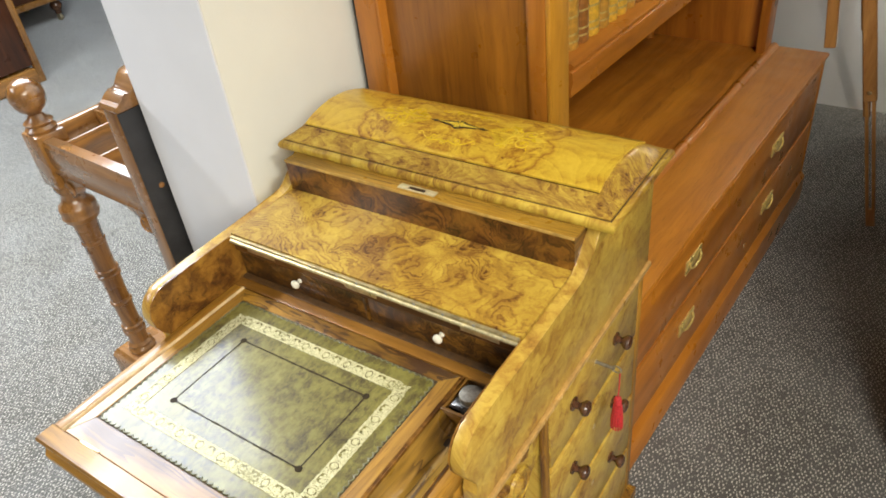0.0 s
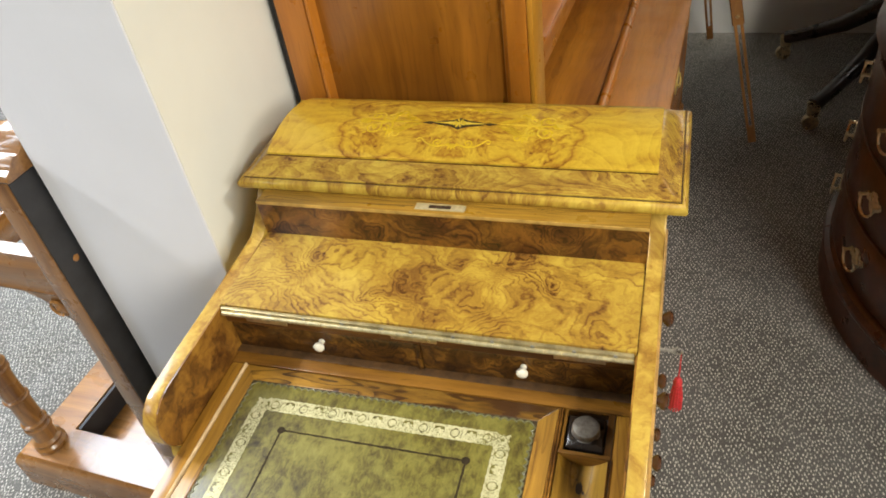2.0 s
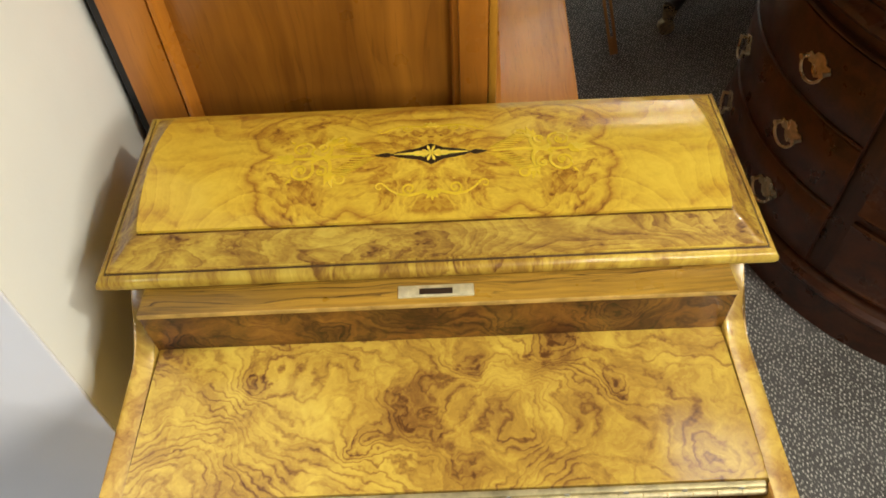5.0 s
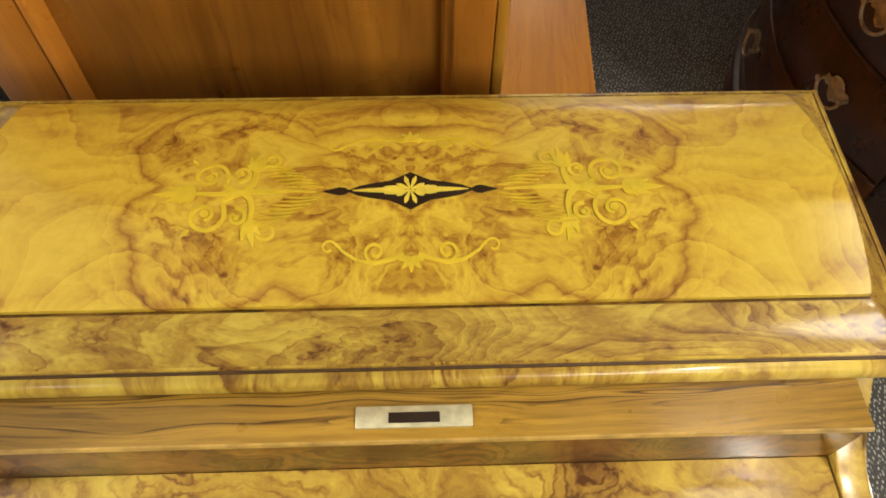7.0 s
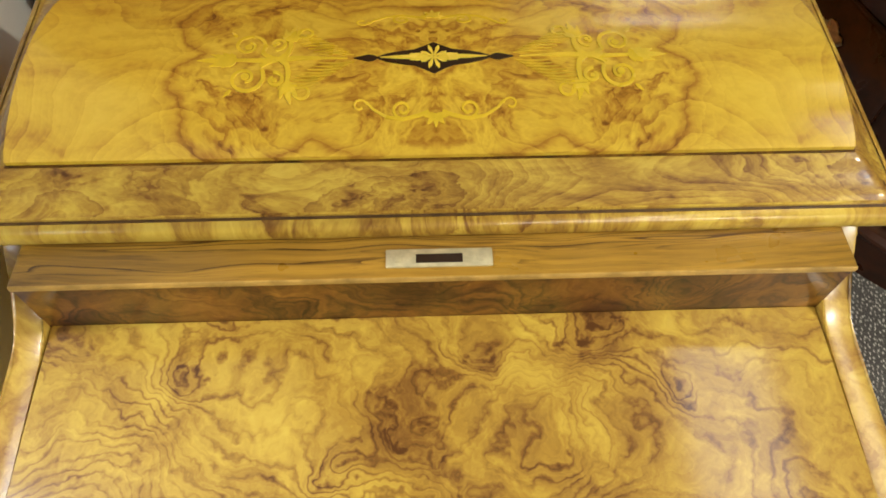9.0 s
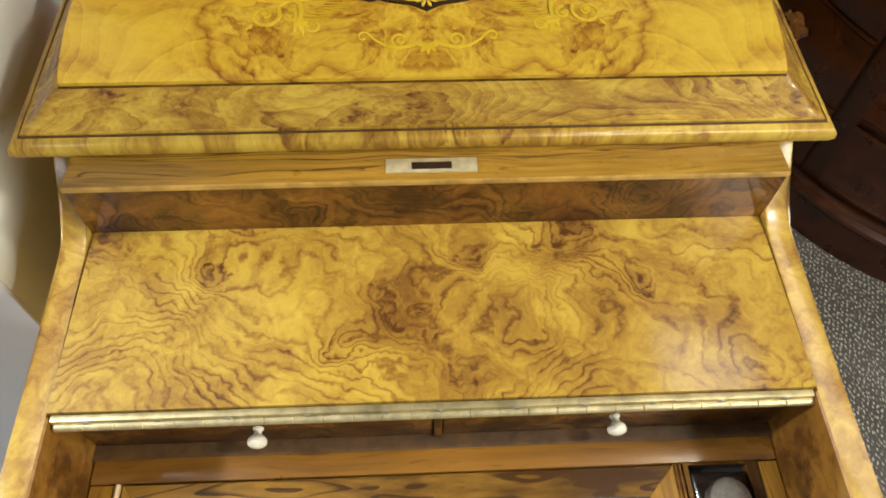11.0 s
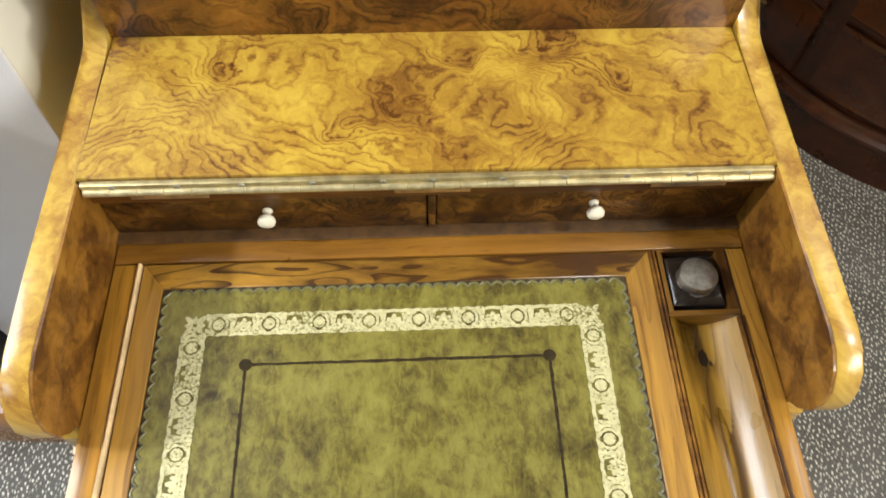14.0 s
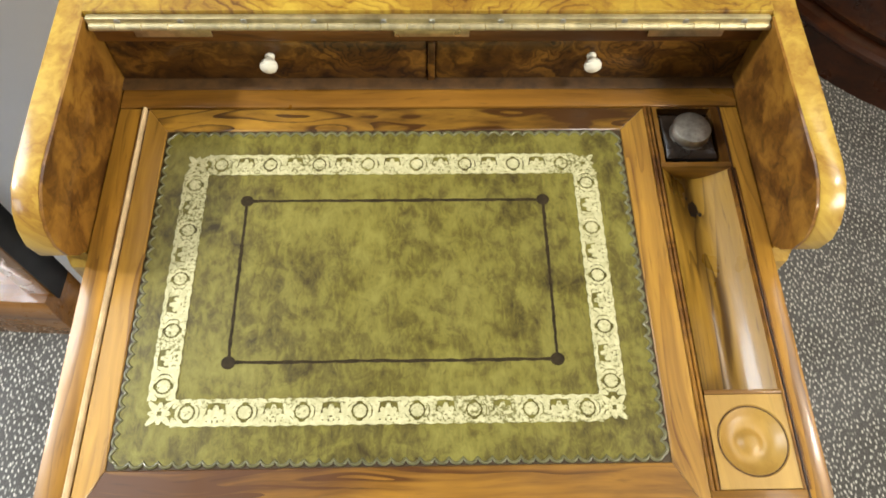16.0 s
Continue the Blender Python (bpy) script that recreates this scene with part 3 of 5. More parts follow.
def ring_loft(bm, rects):
    """Joins rectangles (x0, x1, y0, y1, z) one after another into a mitred moulding."""
    loops = [[bm.verts.new(v) for v in ((a, c, z), (b, c, z), (b, d, z), (a, d, z))] for a, b, c, d, z in rects]
    for p, q in zip(loops, loops[1:]):
        for k in range(4):
            j = (k + 1) % 4
            bm.faces.new((p[k], p[j], q[j], q[k]))
    return loops


def moulded_ring(x0, x1, y0, y1, profile, cap=True):
    bm = bmesh.new()
    loops = ring_loft(bm, [(x0 + d, x1 - d, y0 + d, y1 - d, z) for d, z in profile])
    if cap:
        bm.faces.new(loops[0][::-1])
        bm.faces.new(loops[-1])
    return bm


TICK = itertools.count()


def put_flat(bm, outline, height, thick=0.0005):
    """A thin inlaid shape: outline of (x, y), laid on the surface height(x, y)."""
    thick += 0.00002 * (next(TICK) % 24)
    top = [bm.verts.new((x, y, height(x, y) + thick)) for x, y in outline]
    low = [bm.verts.new((x, y, height(x, y) - 0.0015)) for x, y in outline]
    n = len(outline)
    f = bm.faces.new(top)
    for i in range(n):
        bm.faces.new((top[i], low[i], low[(i + 1) % n], top[(i + 1) % n]))
    if n > 4:
        bmesh.ops.triangulate(bm, faces=[f])


def put_ribbon(bm, path, widths, height, thick=0.0005):
    """A thin inlaid line along (x, y) points, its width given at both ends or at every point."""
    thick += 0.00002 * (next(TICK) % 24)
    n = len(path)
    ws = [widths[0] + (widths[1] - widths[0]) * i / (n - 1) for i in range(n)] if len(widths) == 2 else widths
    left, right = [], []
    for i, (x, y) in enumerate(path):
        ax, ay = path[max(i - 1, 0)]
        bx, by = path[min(i + 1, n - 1)]
        l = math.hypot(bx - ax, by - ay) or 1
        nx, ny = -(by - ay) / l * ws[i] / 2, (bx - ax) / l * ws[i] / 2
        for side, sx, sy in ((left, x + nx, y + ny), (right, x - nx, y - ny)):
            side.append((bm.verts.new((sx, sy, height(sx, sy) + thick)), bm.verts.new((sx, sy, height(sx, sy) - 0.0012))))
    for i in range(n - 1):
        bm.faces.new((left[i][0], right[i][0], right[i + 1][0], left[i + 1][0]))
        bm.faces.new((left[i][1], left[i][0], left[i + 1][0], left[i + 1][1]))
        bm.faces.new((right[i][0], right[i][1], right[i + 1][1], right[i + 1][0]))


def spiral(cx, cy, r0, r1, a0, a1, n=22):
    return [(cx + (r0 + (r1 - r0) * k / n) * math.cos(radians(a0 + (a1 - a0) * k / n)), cy + (r0 + (r1 - r0) * k / n) * math.sin(radians(a0 + (a1 - a0) * k / n))) for k in range(n + 1)]


def arc(cx, cy, rx, ry, a0, a1, n=10):
    return [(cx + rx * math.cos(radians(a0 + (a1 - a0) * k / n)), cy + ry * math.sin(radians(a0 + (a1 - a0) * k / n))) for k in range(n + 1)]


X90 = Matrix.Rotation(radians(90), 4, "Y")      # lays a turned thing along +x
FRONT = Matrix.Rotation(radians(90), 4, "X")    # lays a turned thing along -y


# ---- setting ----
def wall(name, x0, x1, y0, y1, mat, label, z1=2.6):
    return solo(name, box(x0, x1, y0, y1, 0.0, z1, 0.001, 1), mat, label, "wall", "structure")


floor_sheet = bmesh.new()
bmesh.ops.create_grid(floor_sheet, x_segments=2, y_segments=2, size=1.0, matrix=Matrix.Translation((-1.25, 0.75, 0)) @ Matrix.Diagonal((5.9, 5.4, 1, 1)))
solo("floor", floor_sheet, CARPET, "dark grey carpet with small pale flecks", "carpet", "structure")
solo("ceiling", box(-7.1, 4.6, -4.6, 6.1, 2.6, 2.7, 0), CEILING, "plain ceiling over the shop, greyed to limit bounced light", "ceiling", "structure")
solo("wall_divider", prism([(-0.572, 0.127), (-0.330, 0.127), (-0.486, 2.42), (-0.572, 2.42)], "z", 0.0, 2.6), CREAM, "cream painted plaster wall beside the bookcase", "wall", "structure")
wall("wall_end", -0.573, -0.3301, 0.1235, 0.1268, WHITE, "white painted wall end with patchy rough plaster")
wall("wall_north", -0.572, 4.5, 2.42, 2.54, GREY_WALL, "pale grey painted wall behind the easel")
wall("wall_far", -7.0, -0.572, 5.9, 6.0, DIM_WALL, "mid grey wall far across the shop")
wall("wall_between", -0.572, -0.472, 2.54, 5.9, DIM_WALL, "mid grey wall along the far room")
wall("wall_west", -7.1, -7.0, -4.5, 6.0, DIM_WALL, "mid grey side wall of the shop")
wall("wall_east", 4.5, 4.6, -4.5, 2.54, DIM_WALL, "mid grey side wall behind the furniture")
# Added unseen wall: blocks the front panel so the far right floor falls dark.
wall("wall_light_block", 1.72, 4.5, -0.72, -0.62, DIM_WALL, "plain grey wall added out of view to shade the far floor")
wall("wall_south", -7.0, 4.5, -4.6, -4.5, DIM_WALL, "mid grey wall across the end of the shop")


def ceiling_light(x, y, sx, sy):
    t = thing("ceiling_light", (x, y, 2.56), "white flush ceiling light panel", "ceiling light", "ceiling lights")
    bm = moulded_ring(-sx / 2 - 0.04, sx / 2 + 0.04, -sy / 2 - 0.04, sy / 2 + 0.04, [(0.035, -0.01), (0.02, -0.02), (0.0, -0.012), (0.0, 0.04), (0.04, 0.04)], cap=False)
    part("light_frame", bm, PAINT, t)
    part("diffuser", box(-sx / 2, sx / 2, -sy / 2, sy / 2, 0.0, 0.02, 0.002), PAINT, t)


def ceiling_spot(x, y):
    t = thing("ceiling_spot", (x, y, 2.52), "small round white downlight, added unseen at a spot lamp", "ceiling light", "ceiling lights")
    part("housing", lathe([(0.050, 0.0), (0.072, -0.004), (0.078, 0.004), (0.075, 0.08), (0.062, 0.08), (0.056, 0.012)], segments=24), PAINT, t)


for lx, ly, _, _, _, _ in SPOT_AT:
    ceiling_spot(lx, ly)
for lx, ly, _, wide, deep, _ in PANEL_AT:
    ceiling_light(lx, ly, wide, deep)

# ---- the davenport desk ----
HZ = 0.780      # the hinge's height
SZ = 0.702      # the writing slide's top
desk = thing("davenport_desk", (0, 0, 0), "burr walnut davenport desk, flap folded open, green leather slide drawn out", "desk")


def cheek_outline():
    o = [(0.372, 0.645), (0.372, 0.836), (0.186, 0.836)]
    o += [(0.172, 0.824), (0.163, 0.812), (0.154, 0.801), (0.143, 0.792), (0.130, 0.786), (0.115, 0.782)]
    o += [(0.0, HZ), (-0.07, 0.779), (-0.125, 0.778), (-0.140, 0.775), (-0.153, 0.767), (-0.161, 0.756), (-0.165, 0.742), (-0.163, 0.725), (-0.156, 0.711), (-0.146, 0.700), (-0.143, 0.688), (-0.150, 0.680), (-0.150, 0.645)]
    return o


for sx in (-1, 1):
    lo, hi = sorted((sx * 0.2505, sx * 0.2690))
    part("side_cheek", prism(cheek_outline(), "x", lo, hi, 0.002), BURR_SIDE, desk, "burr walnut side with a rounded nose")
    lo, hi = sorted((sx * 0.2505, sx * 0.2485))
    # Brown veneer also carries the inner face's shade in its colour.
    part("cheek_lining", prism([(0.0, HZ)] + [(y, z) for y, z in cheek_outline() if y < -0.01 and z > 0.69] + [(-0.143, SZ - 0.002), (0.030, SZ - 0.002), (0.030, 0.7715), (0.0, 0.7715)], "x", lo, hi), BURR_MID, desk, "brown burr veneer on the inner side, darkened for its shade")
    lo, hi = sorted((sx * 0.267, sx * 0.2748))
    bead = prism([(-0.152, 0.640), (-0.152, 0.649), (0.373, 0.649), (0.373, 0.640)], "x", lo, hi, 0.0025)
    part("side_moulding", bead, ARRIS, desk, "pale worn walnut moulding")

part("case_floor", box(-0.262, 0.262, -0.150, 0.370, 0.640, 0.662), WALNUT["x"], desk)
part("case_back", box(-0.2505, 0.2505, 0.358, 0.370, 0.662, 0.834), WALNUT["x"], desk)

# the folded flap with its lip
flap = part("flap", prism([(0.002, 0.7725), (0.002, 0.784), (0.1405, 0.784), (0.1405, 0.7725)], "x", -0.2495, 0.2495, 0.0015), BURR, desk, "golden burr walnut flap with swirling figure")
part("flap_lip", prism([(0.1410, 0.7725), (0.1405, 0.835), (0.142, 0.8365), (0.182, 0.8335), (0.182, 0.7725)], "x", -0.251, 0.251), BURR_LIP, flap, "brown burr walnut upright lip")
part("lip_top", prism([(0.1395, 0.8345), (0.140, 0.8375), (0.182, 0.8355), (0.182, 0.833)], "x", -0.2515, 0.2515, 0.0008), LIPWOOD, flap, "straight-grained walnut edge")
part("lip_edge", prism([(0.1388, 0.8335), (0.1386, 0.8362), (0.1394, 0.8376), (0.1402, 0.8376), (0.1396, 0.8335)], "x", -0.2510, 0.2510), LIP_EDGE, flap, "pale worn front arris")
plate = part("lock_plate", box(-0.032, 0.032, 0.1465, 0.1590, 0.8362, 0.8385, 0.0008), PLATE, flap, "pale brass lock plate with a slot")
part("lock_slot", box(-0.014, 0.014, 0.1490, 0.1550, 0.8376, 0.8388, 0.0), EBONY, plate)
for x in (-0.0255, 0.0255):
    part("screw", lathe([(0.0, 0.0), (0.0032, 0.0), (0.0030, 0.0006), (0.0, 0.0009)], (x, 0.1525, 0.8383), segments=12), PLATE, plate)
hinge = part("piano_hinge", box(-0.2470, 0.2470, -0.0035, 0.0015, 0.7705, 0.7815, 0.0008), BRASS_DULL, flap, "long brass piano hinge")
knuckles = bmesh.new()
for k in range(26):
    x = -0.246 + k * 0.019
    put_lathe(knuckles, [(0.0024, 0.0), (0.0030, 0.0004), (0.0030, 0.0184), (0.0024, 0.0189)], (x, -0.0042, 0.7745), X90, 10)
tagged(part("hinge_barrel", knuckles, BRASS_PALE, hinge), kind="stuff")
for x in (-0.225, -0.18, -0.135, -0.085, -0.035, 0.0, 0.05, 0.095, 0.14, 0.185, 0.228):
    part("screw", lathe([(0.0, 0.0), (0.0026, 0.0), (0.0022, 0.0006), (0.0, 0.0008)], (x, -0.0034, 0.7785), FRONT, 10), STEEL, hinge)
for x in (-0.19, 0.0, 0.19):
    part("hinge_plate", box(x - 0.028, x + 0.028, -0.0006, 0.0006, 0.7600, 0.7702, 0.0003), BRONZE, hinge)

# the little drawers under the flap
# Rail and bead are coloured dark as the shadow line below the flap.
part("top_rail", box(-0.2485, 0.2485, 0.0010, 0.030, 0.7540, 0.7722, 0.001), WALNUT_SHADED["x"], desk)
part("drawer_shadow_bead", box(-0.2485, 0.2485, 0.0050, 0.030, 0.7490, 0.7538, 0.0012), WALNUT_SHADED["x"], desk)
for sx in (-1, 1):
    lo, hi = sorted((sx * 0.0035, sx * 0.2480))
    # Drawer fronts take the shaded burr: shade below the flap is in the colour.
    d = part("small_drawer", box(lo, hi, 0.0065, 0.035, 0.7050, 0.7485, 0.0015), BURR_SHADED, desk, "dark burr walnut small drawer, recess shade put into its tone")
    knob = [(0.0, 0.0), (0.0042, 0.0), (0.0042, 0.0014), (0.0028, 0.0028), (0.0030, 0.0050), (0.0046, 0.0064), (0.0068, 0.0084), (0.0076, 0.0108), (0.0070, 0.0132), (0.0044, 0.0150), (0.0, 0.0156)]
    part("knob", lathe([(0.92 * r, 0.92 * h) for r, h in knob], (sx * 0.126, 0.0065, 0.7318), FRONT, 20), IVORY, d, "turned ivory knob")
part("drawer_divider", box(-0.0030, 0.0030, 0.0042, 0.035, 0.7048, 0.7489, 0.001), BURR_SHADED, desk)
# Rail coloured dark to draw the shadow line below the drawers.
part("low_rail", prism([(0.035, 0.7034), (-0.0030, 0.7034), (-0.0036, 0.7038), (-0.0030, 0.7042), (-0.0010, 0.7042), (0.0004, 0.7047), (0.035, 0.7047)], "x", -0.2484, 0.2484), GROOVE, desk, "thin moulding under the drawers, darkened as their shadow line")

# the writing slide
slide = part("writing_slide", box(-0.2475, 0.1765, -0.358, 0.006, 0.662, 0.690, 0.002), WALNUT["x"], desk, "walnut slide drawn forward")
part("back_rail", box(-0.2475, 0.2475, -0.0205, 0.0055, 0.690, SZ + 0.0010, 0.001), REDWALNUT, slide)
part("side_rail", box(-0.2475, -0.2290, -0.3375, -0.0210, 0.690, SZ, 0.001), WALNUT["y"], slide)
part("slide_base", box(0.1768, 0.2475, -0.358, 0.006, 0.662, 0.679, 0.001), WALNUT["x"], slide)
part("side_rail", box(0.2325, 0.2475, -0.3375, -0.0210, 0.6795, SZ, 0.001), WALNUT["y"], slide)
part("side_bead", prism([(-0.2290, 0.690), (-0.2290, SZ + 0.0016), (-0.2278, SZ + 0.0024), (-0.2262, SZ + 0.0016), (-0.2255, 0.690)], "y", -0.3375, -0.0210), STRING_PALE, slide, "pale worn bead")
front_rail = prism([(-0.3380, 0.690), (-0.3380, SZ), (-0.3620, SZ), (-0.3645, SZ - 0.0025), (-0.3640, SZ - 0.006), (-0.3600, SZ - 0.010), (-0.3570, SZ - 0.018), (-0.3590, SZ - 0.028), (-0.3640, SZ - 0.033), (-0.3640, SZ - 0.040), (-0.3380, SZ - 0.040)], "x", -0.2500, 0.2500, 0.001)
part("front_rail", front_rail, WALNUT["x"], slide, "moulded walnut front edge")
FX0, FX1, FY0, FY1 = -0.2245, 0.1705, -0.3370, -0.0215
LX0, LX1, LY0, LY1 = -0.2070, 0.1495, -0.3020, -0.0430


def mitred(a, b, c, d, z0, z1):
    """One mitred side of a frame: four plan corners."""
    bm = bmesh.new()
    lo, hi = [bm.verts.new((*p, z0)) for p in (a, b, c, d)], [bm.verts.new((*p, z1)) for p in (a, b, c, d)]
    bm.faces.new(lo), bm.faces.new(hi)
    for k in range(4):
        bm.faces.new((lo[k], lo[(k + 1) % 4], hi[(k + 1) % 4], hi[k]))
    bmesh.ops.bevel(bm, geom=[e for e in bm.edges if all(v in hi for v in e.verts)], offset=0.0007, segments=1, affect="EDGES")
    return bm


part("frame_board", mitred((FX0, FY1), (FX1, FY1), (LX1, LY1), (LX0, LY1), 0.690, SZ), FLAMED, slide, "dark-flamed walnut frame board")
part("frame_board", mitred((FX0, FY0), (LX0, LY0), (LX1, LY0), (FX1, FY0), 0.690, SZ), WALNUT["x"], slide)
part("frame_board", mitred((FX0, FY0), (FX0, FY1), (LX0, LY1), (LX0, LY0), 0.690, SZ), SLIDEWOOD, slide)
part("frame_board", mitred((FX1, FY1), (FX1, FY0), (LX1, LY0), (LX1, LY1), 0.690, SZ), SLIDEWOOD, slide)
for x in (-0.172, 0.118):
    part("flush_hinge", box(x - 0.019, x + 0.019, -0.3385, -0.3345, 0.700, SZ + 0.0006, 0.0003), BRASS, slide)

part("leather_bed", box(LX0, LX1, LY0, LY1, 0.690, SZ - 0.0014, 0.0), EDGING, slide, "dark strip round the leather")


def scalloped(x0, x1, y0, y1, nx, ny, deep):
    """A rectangle whose edge runs in small outward scallops."""
    o = []
    for (ax, ay), (bx, by), n in (((x0, y0), (x1, y0), nx), ((x1, y0), (x1, y1), ny), ((x1, y1), (x0, y1), nx), ((x0, y1), (x0, y0), ny)):
        l = math.hypot(bx - ax, by - ay)
        ox, oy = (by - ay) / l, -(bx - ax) / l
        for k in range(n):
            for i in range(6):
                u, v = (k + i / 6) / n, deep * math.sin(math.pi * i / 6) ** 0.7
                o.append((ax + (bx - ax) * u + ox * v, ay + (by - ay) * u + oy * v))
    return o


hide = part("leather_panel", prism(scalloped(LX0 + 0.0042, LX1 - 0.0042, LY0 + 0.0042, LY1 - 0.0042, 38, 28, 0.0036), "z", 0.690, SZ - 0.0008), LEATHER, slide, "mottled green tooled leather with a scalloped edge")


def on_hide(x, y):
    return SZ - 0.0008


roll = scalloped(LX0 + 0.0050, LX1 - 0.0050, LY0 + 0.0050, LY1 - 0.0050, 38, 28, 0.0034)
part("leather_edge", put_tube(bmesh.new(), [(x, y, SZ - 0.0008) for x, y in roll + roll[:1]], 0.0011, 6), EDGE_HIDE, hide, "scalloped rim with its edge sheen put into the grey tone", sharp=180)


tool = bmesh.new()
BX0, BX1, BY0, BY1 = -0.1385, 0.0825, -0.2325, -0.1070
rng = random.Random(5)
for a, b in (((BX0, BY0), (BX1, BY0)), ((BX1, BY0), (BX1, BY1)), ((BX1, BY1), (BX0, BY1)), ((BX0, BY1), (BX0, BY0))):
    pts = [(a[0] + (b[0] - a[0]) * k / 40 + rng.uniform(-0.0003, 0.0003), a[1] + (b[1] - a[1]) * k / 40 + rng.uniform(-0.0003, 0.0003)) for k in range(41)]
    put_ribbon(tool, pts, [0.0016 + rng.uniform(0, 0.0012) for _ in pts], on_hide, 0.0002)
for x in (BX0, BX1):
    for y in (BY0, BY1):
        put_flat(tool, arc(x, y, 0.0048, 0.0046, 0, 345, 14), on_hide, 0.0004)
part("tooled_line", tool, TOOLING, hide, "dark blind-tooled line with dots at the corners")
gold = bmesh.new()
GX0, GX1, GY0, GY1, GW = -0.1870, 0.1250, -0.2745, -0.0665, 0.0165


def put_gold(path, widths, height):
    put_ribbon(gold, path, [w * 1.2 for w in widths], height)


def motif(cx, cy, ux, uy, kind):
    """One tooled motif; (ux, uy) runs along the band."""
    def at(a, b):
        return (cx + a * ux - b * uy, cy + a * uy + b * ux)

    if kind == 0:
        put_flat(gold, [at(r * math.cos(t), r * math.sin(t)) for r, t in ((0.0046 if k % 2 else 0.0039, 2 * math.pi * k / 30) for k in range(30))], on_hide)
        for s in (-1, 1):
            put_gold([at(s * 0.0066 * math.cos(t), 0.0066 * math.sin(t)) for t in (radians(-72 + 18 * k) for k in range(9))], [0.0010, 0.0018, 0.0012, 0.0022, 0.0014, 0.0022, 0.0012, 0.0018, 0.0010], on_hide)
            for u in (-1, 1):
                put_gold([at(s * p, u * q) for p, q in ((0.0040, 0.0070), (0.0062, 0.0066), (0.0082, 0.0052), (0.0090, 0.0030))], [0.0012, 0.0026, 0.0030, 0.0012], on_hide)
    else:
        for a in (-78, -40, 0, 40, 78):
            t = radians(90 + a)
            r = 0.0088 if a == 0 else 0.0076
            tip, base = (r * math.cos(t), -0.0040 + r * math.sin(t)), (0.0012 * math.cos(t), -0.0040 + 0.0012 * math.sin(t))
            mid = ((tip[0] + base[0]) / 2, (tip[1] + base[1]) / 2)
            put_gold([at(*base), at(*mid), at(*tip)], [0.0016, 0.0040, 0.0016], on_hide)
        put_gold([at(0.0, -0.0036), at(0.0, -0.0068)], [0.0030, 0.0014], on_hide)
        for s in (-1, 1):
            put_gold([at(s * p, q) for p, q in spiral(0.0056, -0.0052, 0.0026, 0.0010, 150, 470, 9)], (0.0020, 0.0018), on_hide)
            put_gold([at(s * p, q) for p, q in ((0.0086, -0.0060), (0.0080, -0.0020), (0.0078, 0.0020), (0.0064, 0.0058))], [0.0026, 0.0018, 0.0026, 0.0014], on_hide)
    put_gold([at(0.0097 + d, v) for d, v in ((0.0004, -0.0072), (-0.0006, -0.0036), (0.0006, 0.0), (-0.0006, 0.0036), (0.0004, 0.0072))], [0.0034, 0.0018, 0.0030, 0.0018, 0.0034], on_hide)
    for s in (-1, 1):
        pts = [at(-0.0098 + 0.0196 * k / 8, s * (GW / 2 - 0.0006 + 0.0004 * math.cos(k * 1.6))) for k in range(9)]
        put_gold(pts, (0.0021, 0.0021), on_hide)


for along, fixed, lo, hi, ux, uy in (("x", GY1 - GW / 2, GX0 + GW, GX1 - GW, 1, 0), ("x", GY0 + GW / 2, GX0 + GW, GX1 - GW, 1, 0), ("y", GX0 + GW / 2, GY0 + GW, GY1 - GW, 0, 1), ("y", GX1 - GW / 2, GY0 + GW, GY1 - GW, 0, 1)):
    count = round((hi - lo) / 0.0190)
    for k in range(count):
        v = lo + (hi - lo) * (k + 0.5) / count
        motif(*((v, fixed) if along == "x" else (fixed, v)), ux, uy, k % 2)
for x in (GX0 + GW / 2, GX1 - GW / 2):
    for y in (GY0 + GW / 2, GY1 - GW / 2):
        for q in range(8):
            t = radians(45 * q)
            l = 0.0108 if q % 2 else 0.0074
            put_gold([(x + r * l * math.cos(t), y + r * l * math.sin(t)) for r in (0.18, 0.5, 0.8, 1.0)], [0.0010, 0.0036, 0.0026, 0.0010], on_hide)
part("gilt_border", gold, FOIL, hide, "gilt tooled border of rings and leaves")

# the pen tray, inkwell well and round dish at the slide's side
TX0, TX1 = 0.1775, 0.2315
bm = bmesh.new()
rows = []
for y in [-0.257 + (0.257 - 0.078) * k / 14 for k in range(15)]:
    u = min(1.0, (-0.078 - y) / 0.02)
    deep = 0.017 + 0.002 * min(1, u)
    rows.append([bm.verts.new((TX0 + (TX1 - TX0) * i / 24, y, SZ - 0.001 - deep * math.sin(math.pi * i / 24))) for i in range(25)])
for p, q in zip(rows, rows[1:]):
    for i in range(24):
        bm.faces.new((p[i], p[i + 1], q[i + 1], q[i]))
part("pen_tray", bm, TRAYWOOD, slide, "hollowed walnut pen tray", 70)
stain = bmesh.new()


def on_tray(x, y):
    return SZ - 0.001 - 0.0188 * math.sin(math.pi * (x - TX0) / (TX1 - TX0))


rng = random.Random(3)
for cx, cy, rx, ry in ((0.2030, -0.1060, 0.0036, 0.0072), (0.2075, -0.1105, 0.0012, 0.0016), (0.1990, -0.0965, 0.0010, 0.0014)):
    put_flat(stain, [(cx + rx * (0.8 + 0.4 * rng.random()) * math.cos(a), cy + ry * (0.8 + 0.4 * rng.random()) * math.sin(a)) for a in (2 * math.pi * k / 14 for k in range(14))], on_tray, 0.0002)
part("ink_stain", stain, EBONY, slide, "old dark ink stain in the tray")
part("tray_wall", box(TX0, TX1, -0.2585, -0.2555, 0.6795, SZ + 0.0006, 0.0006), WALNUT["x"], slide)
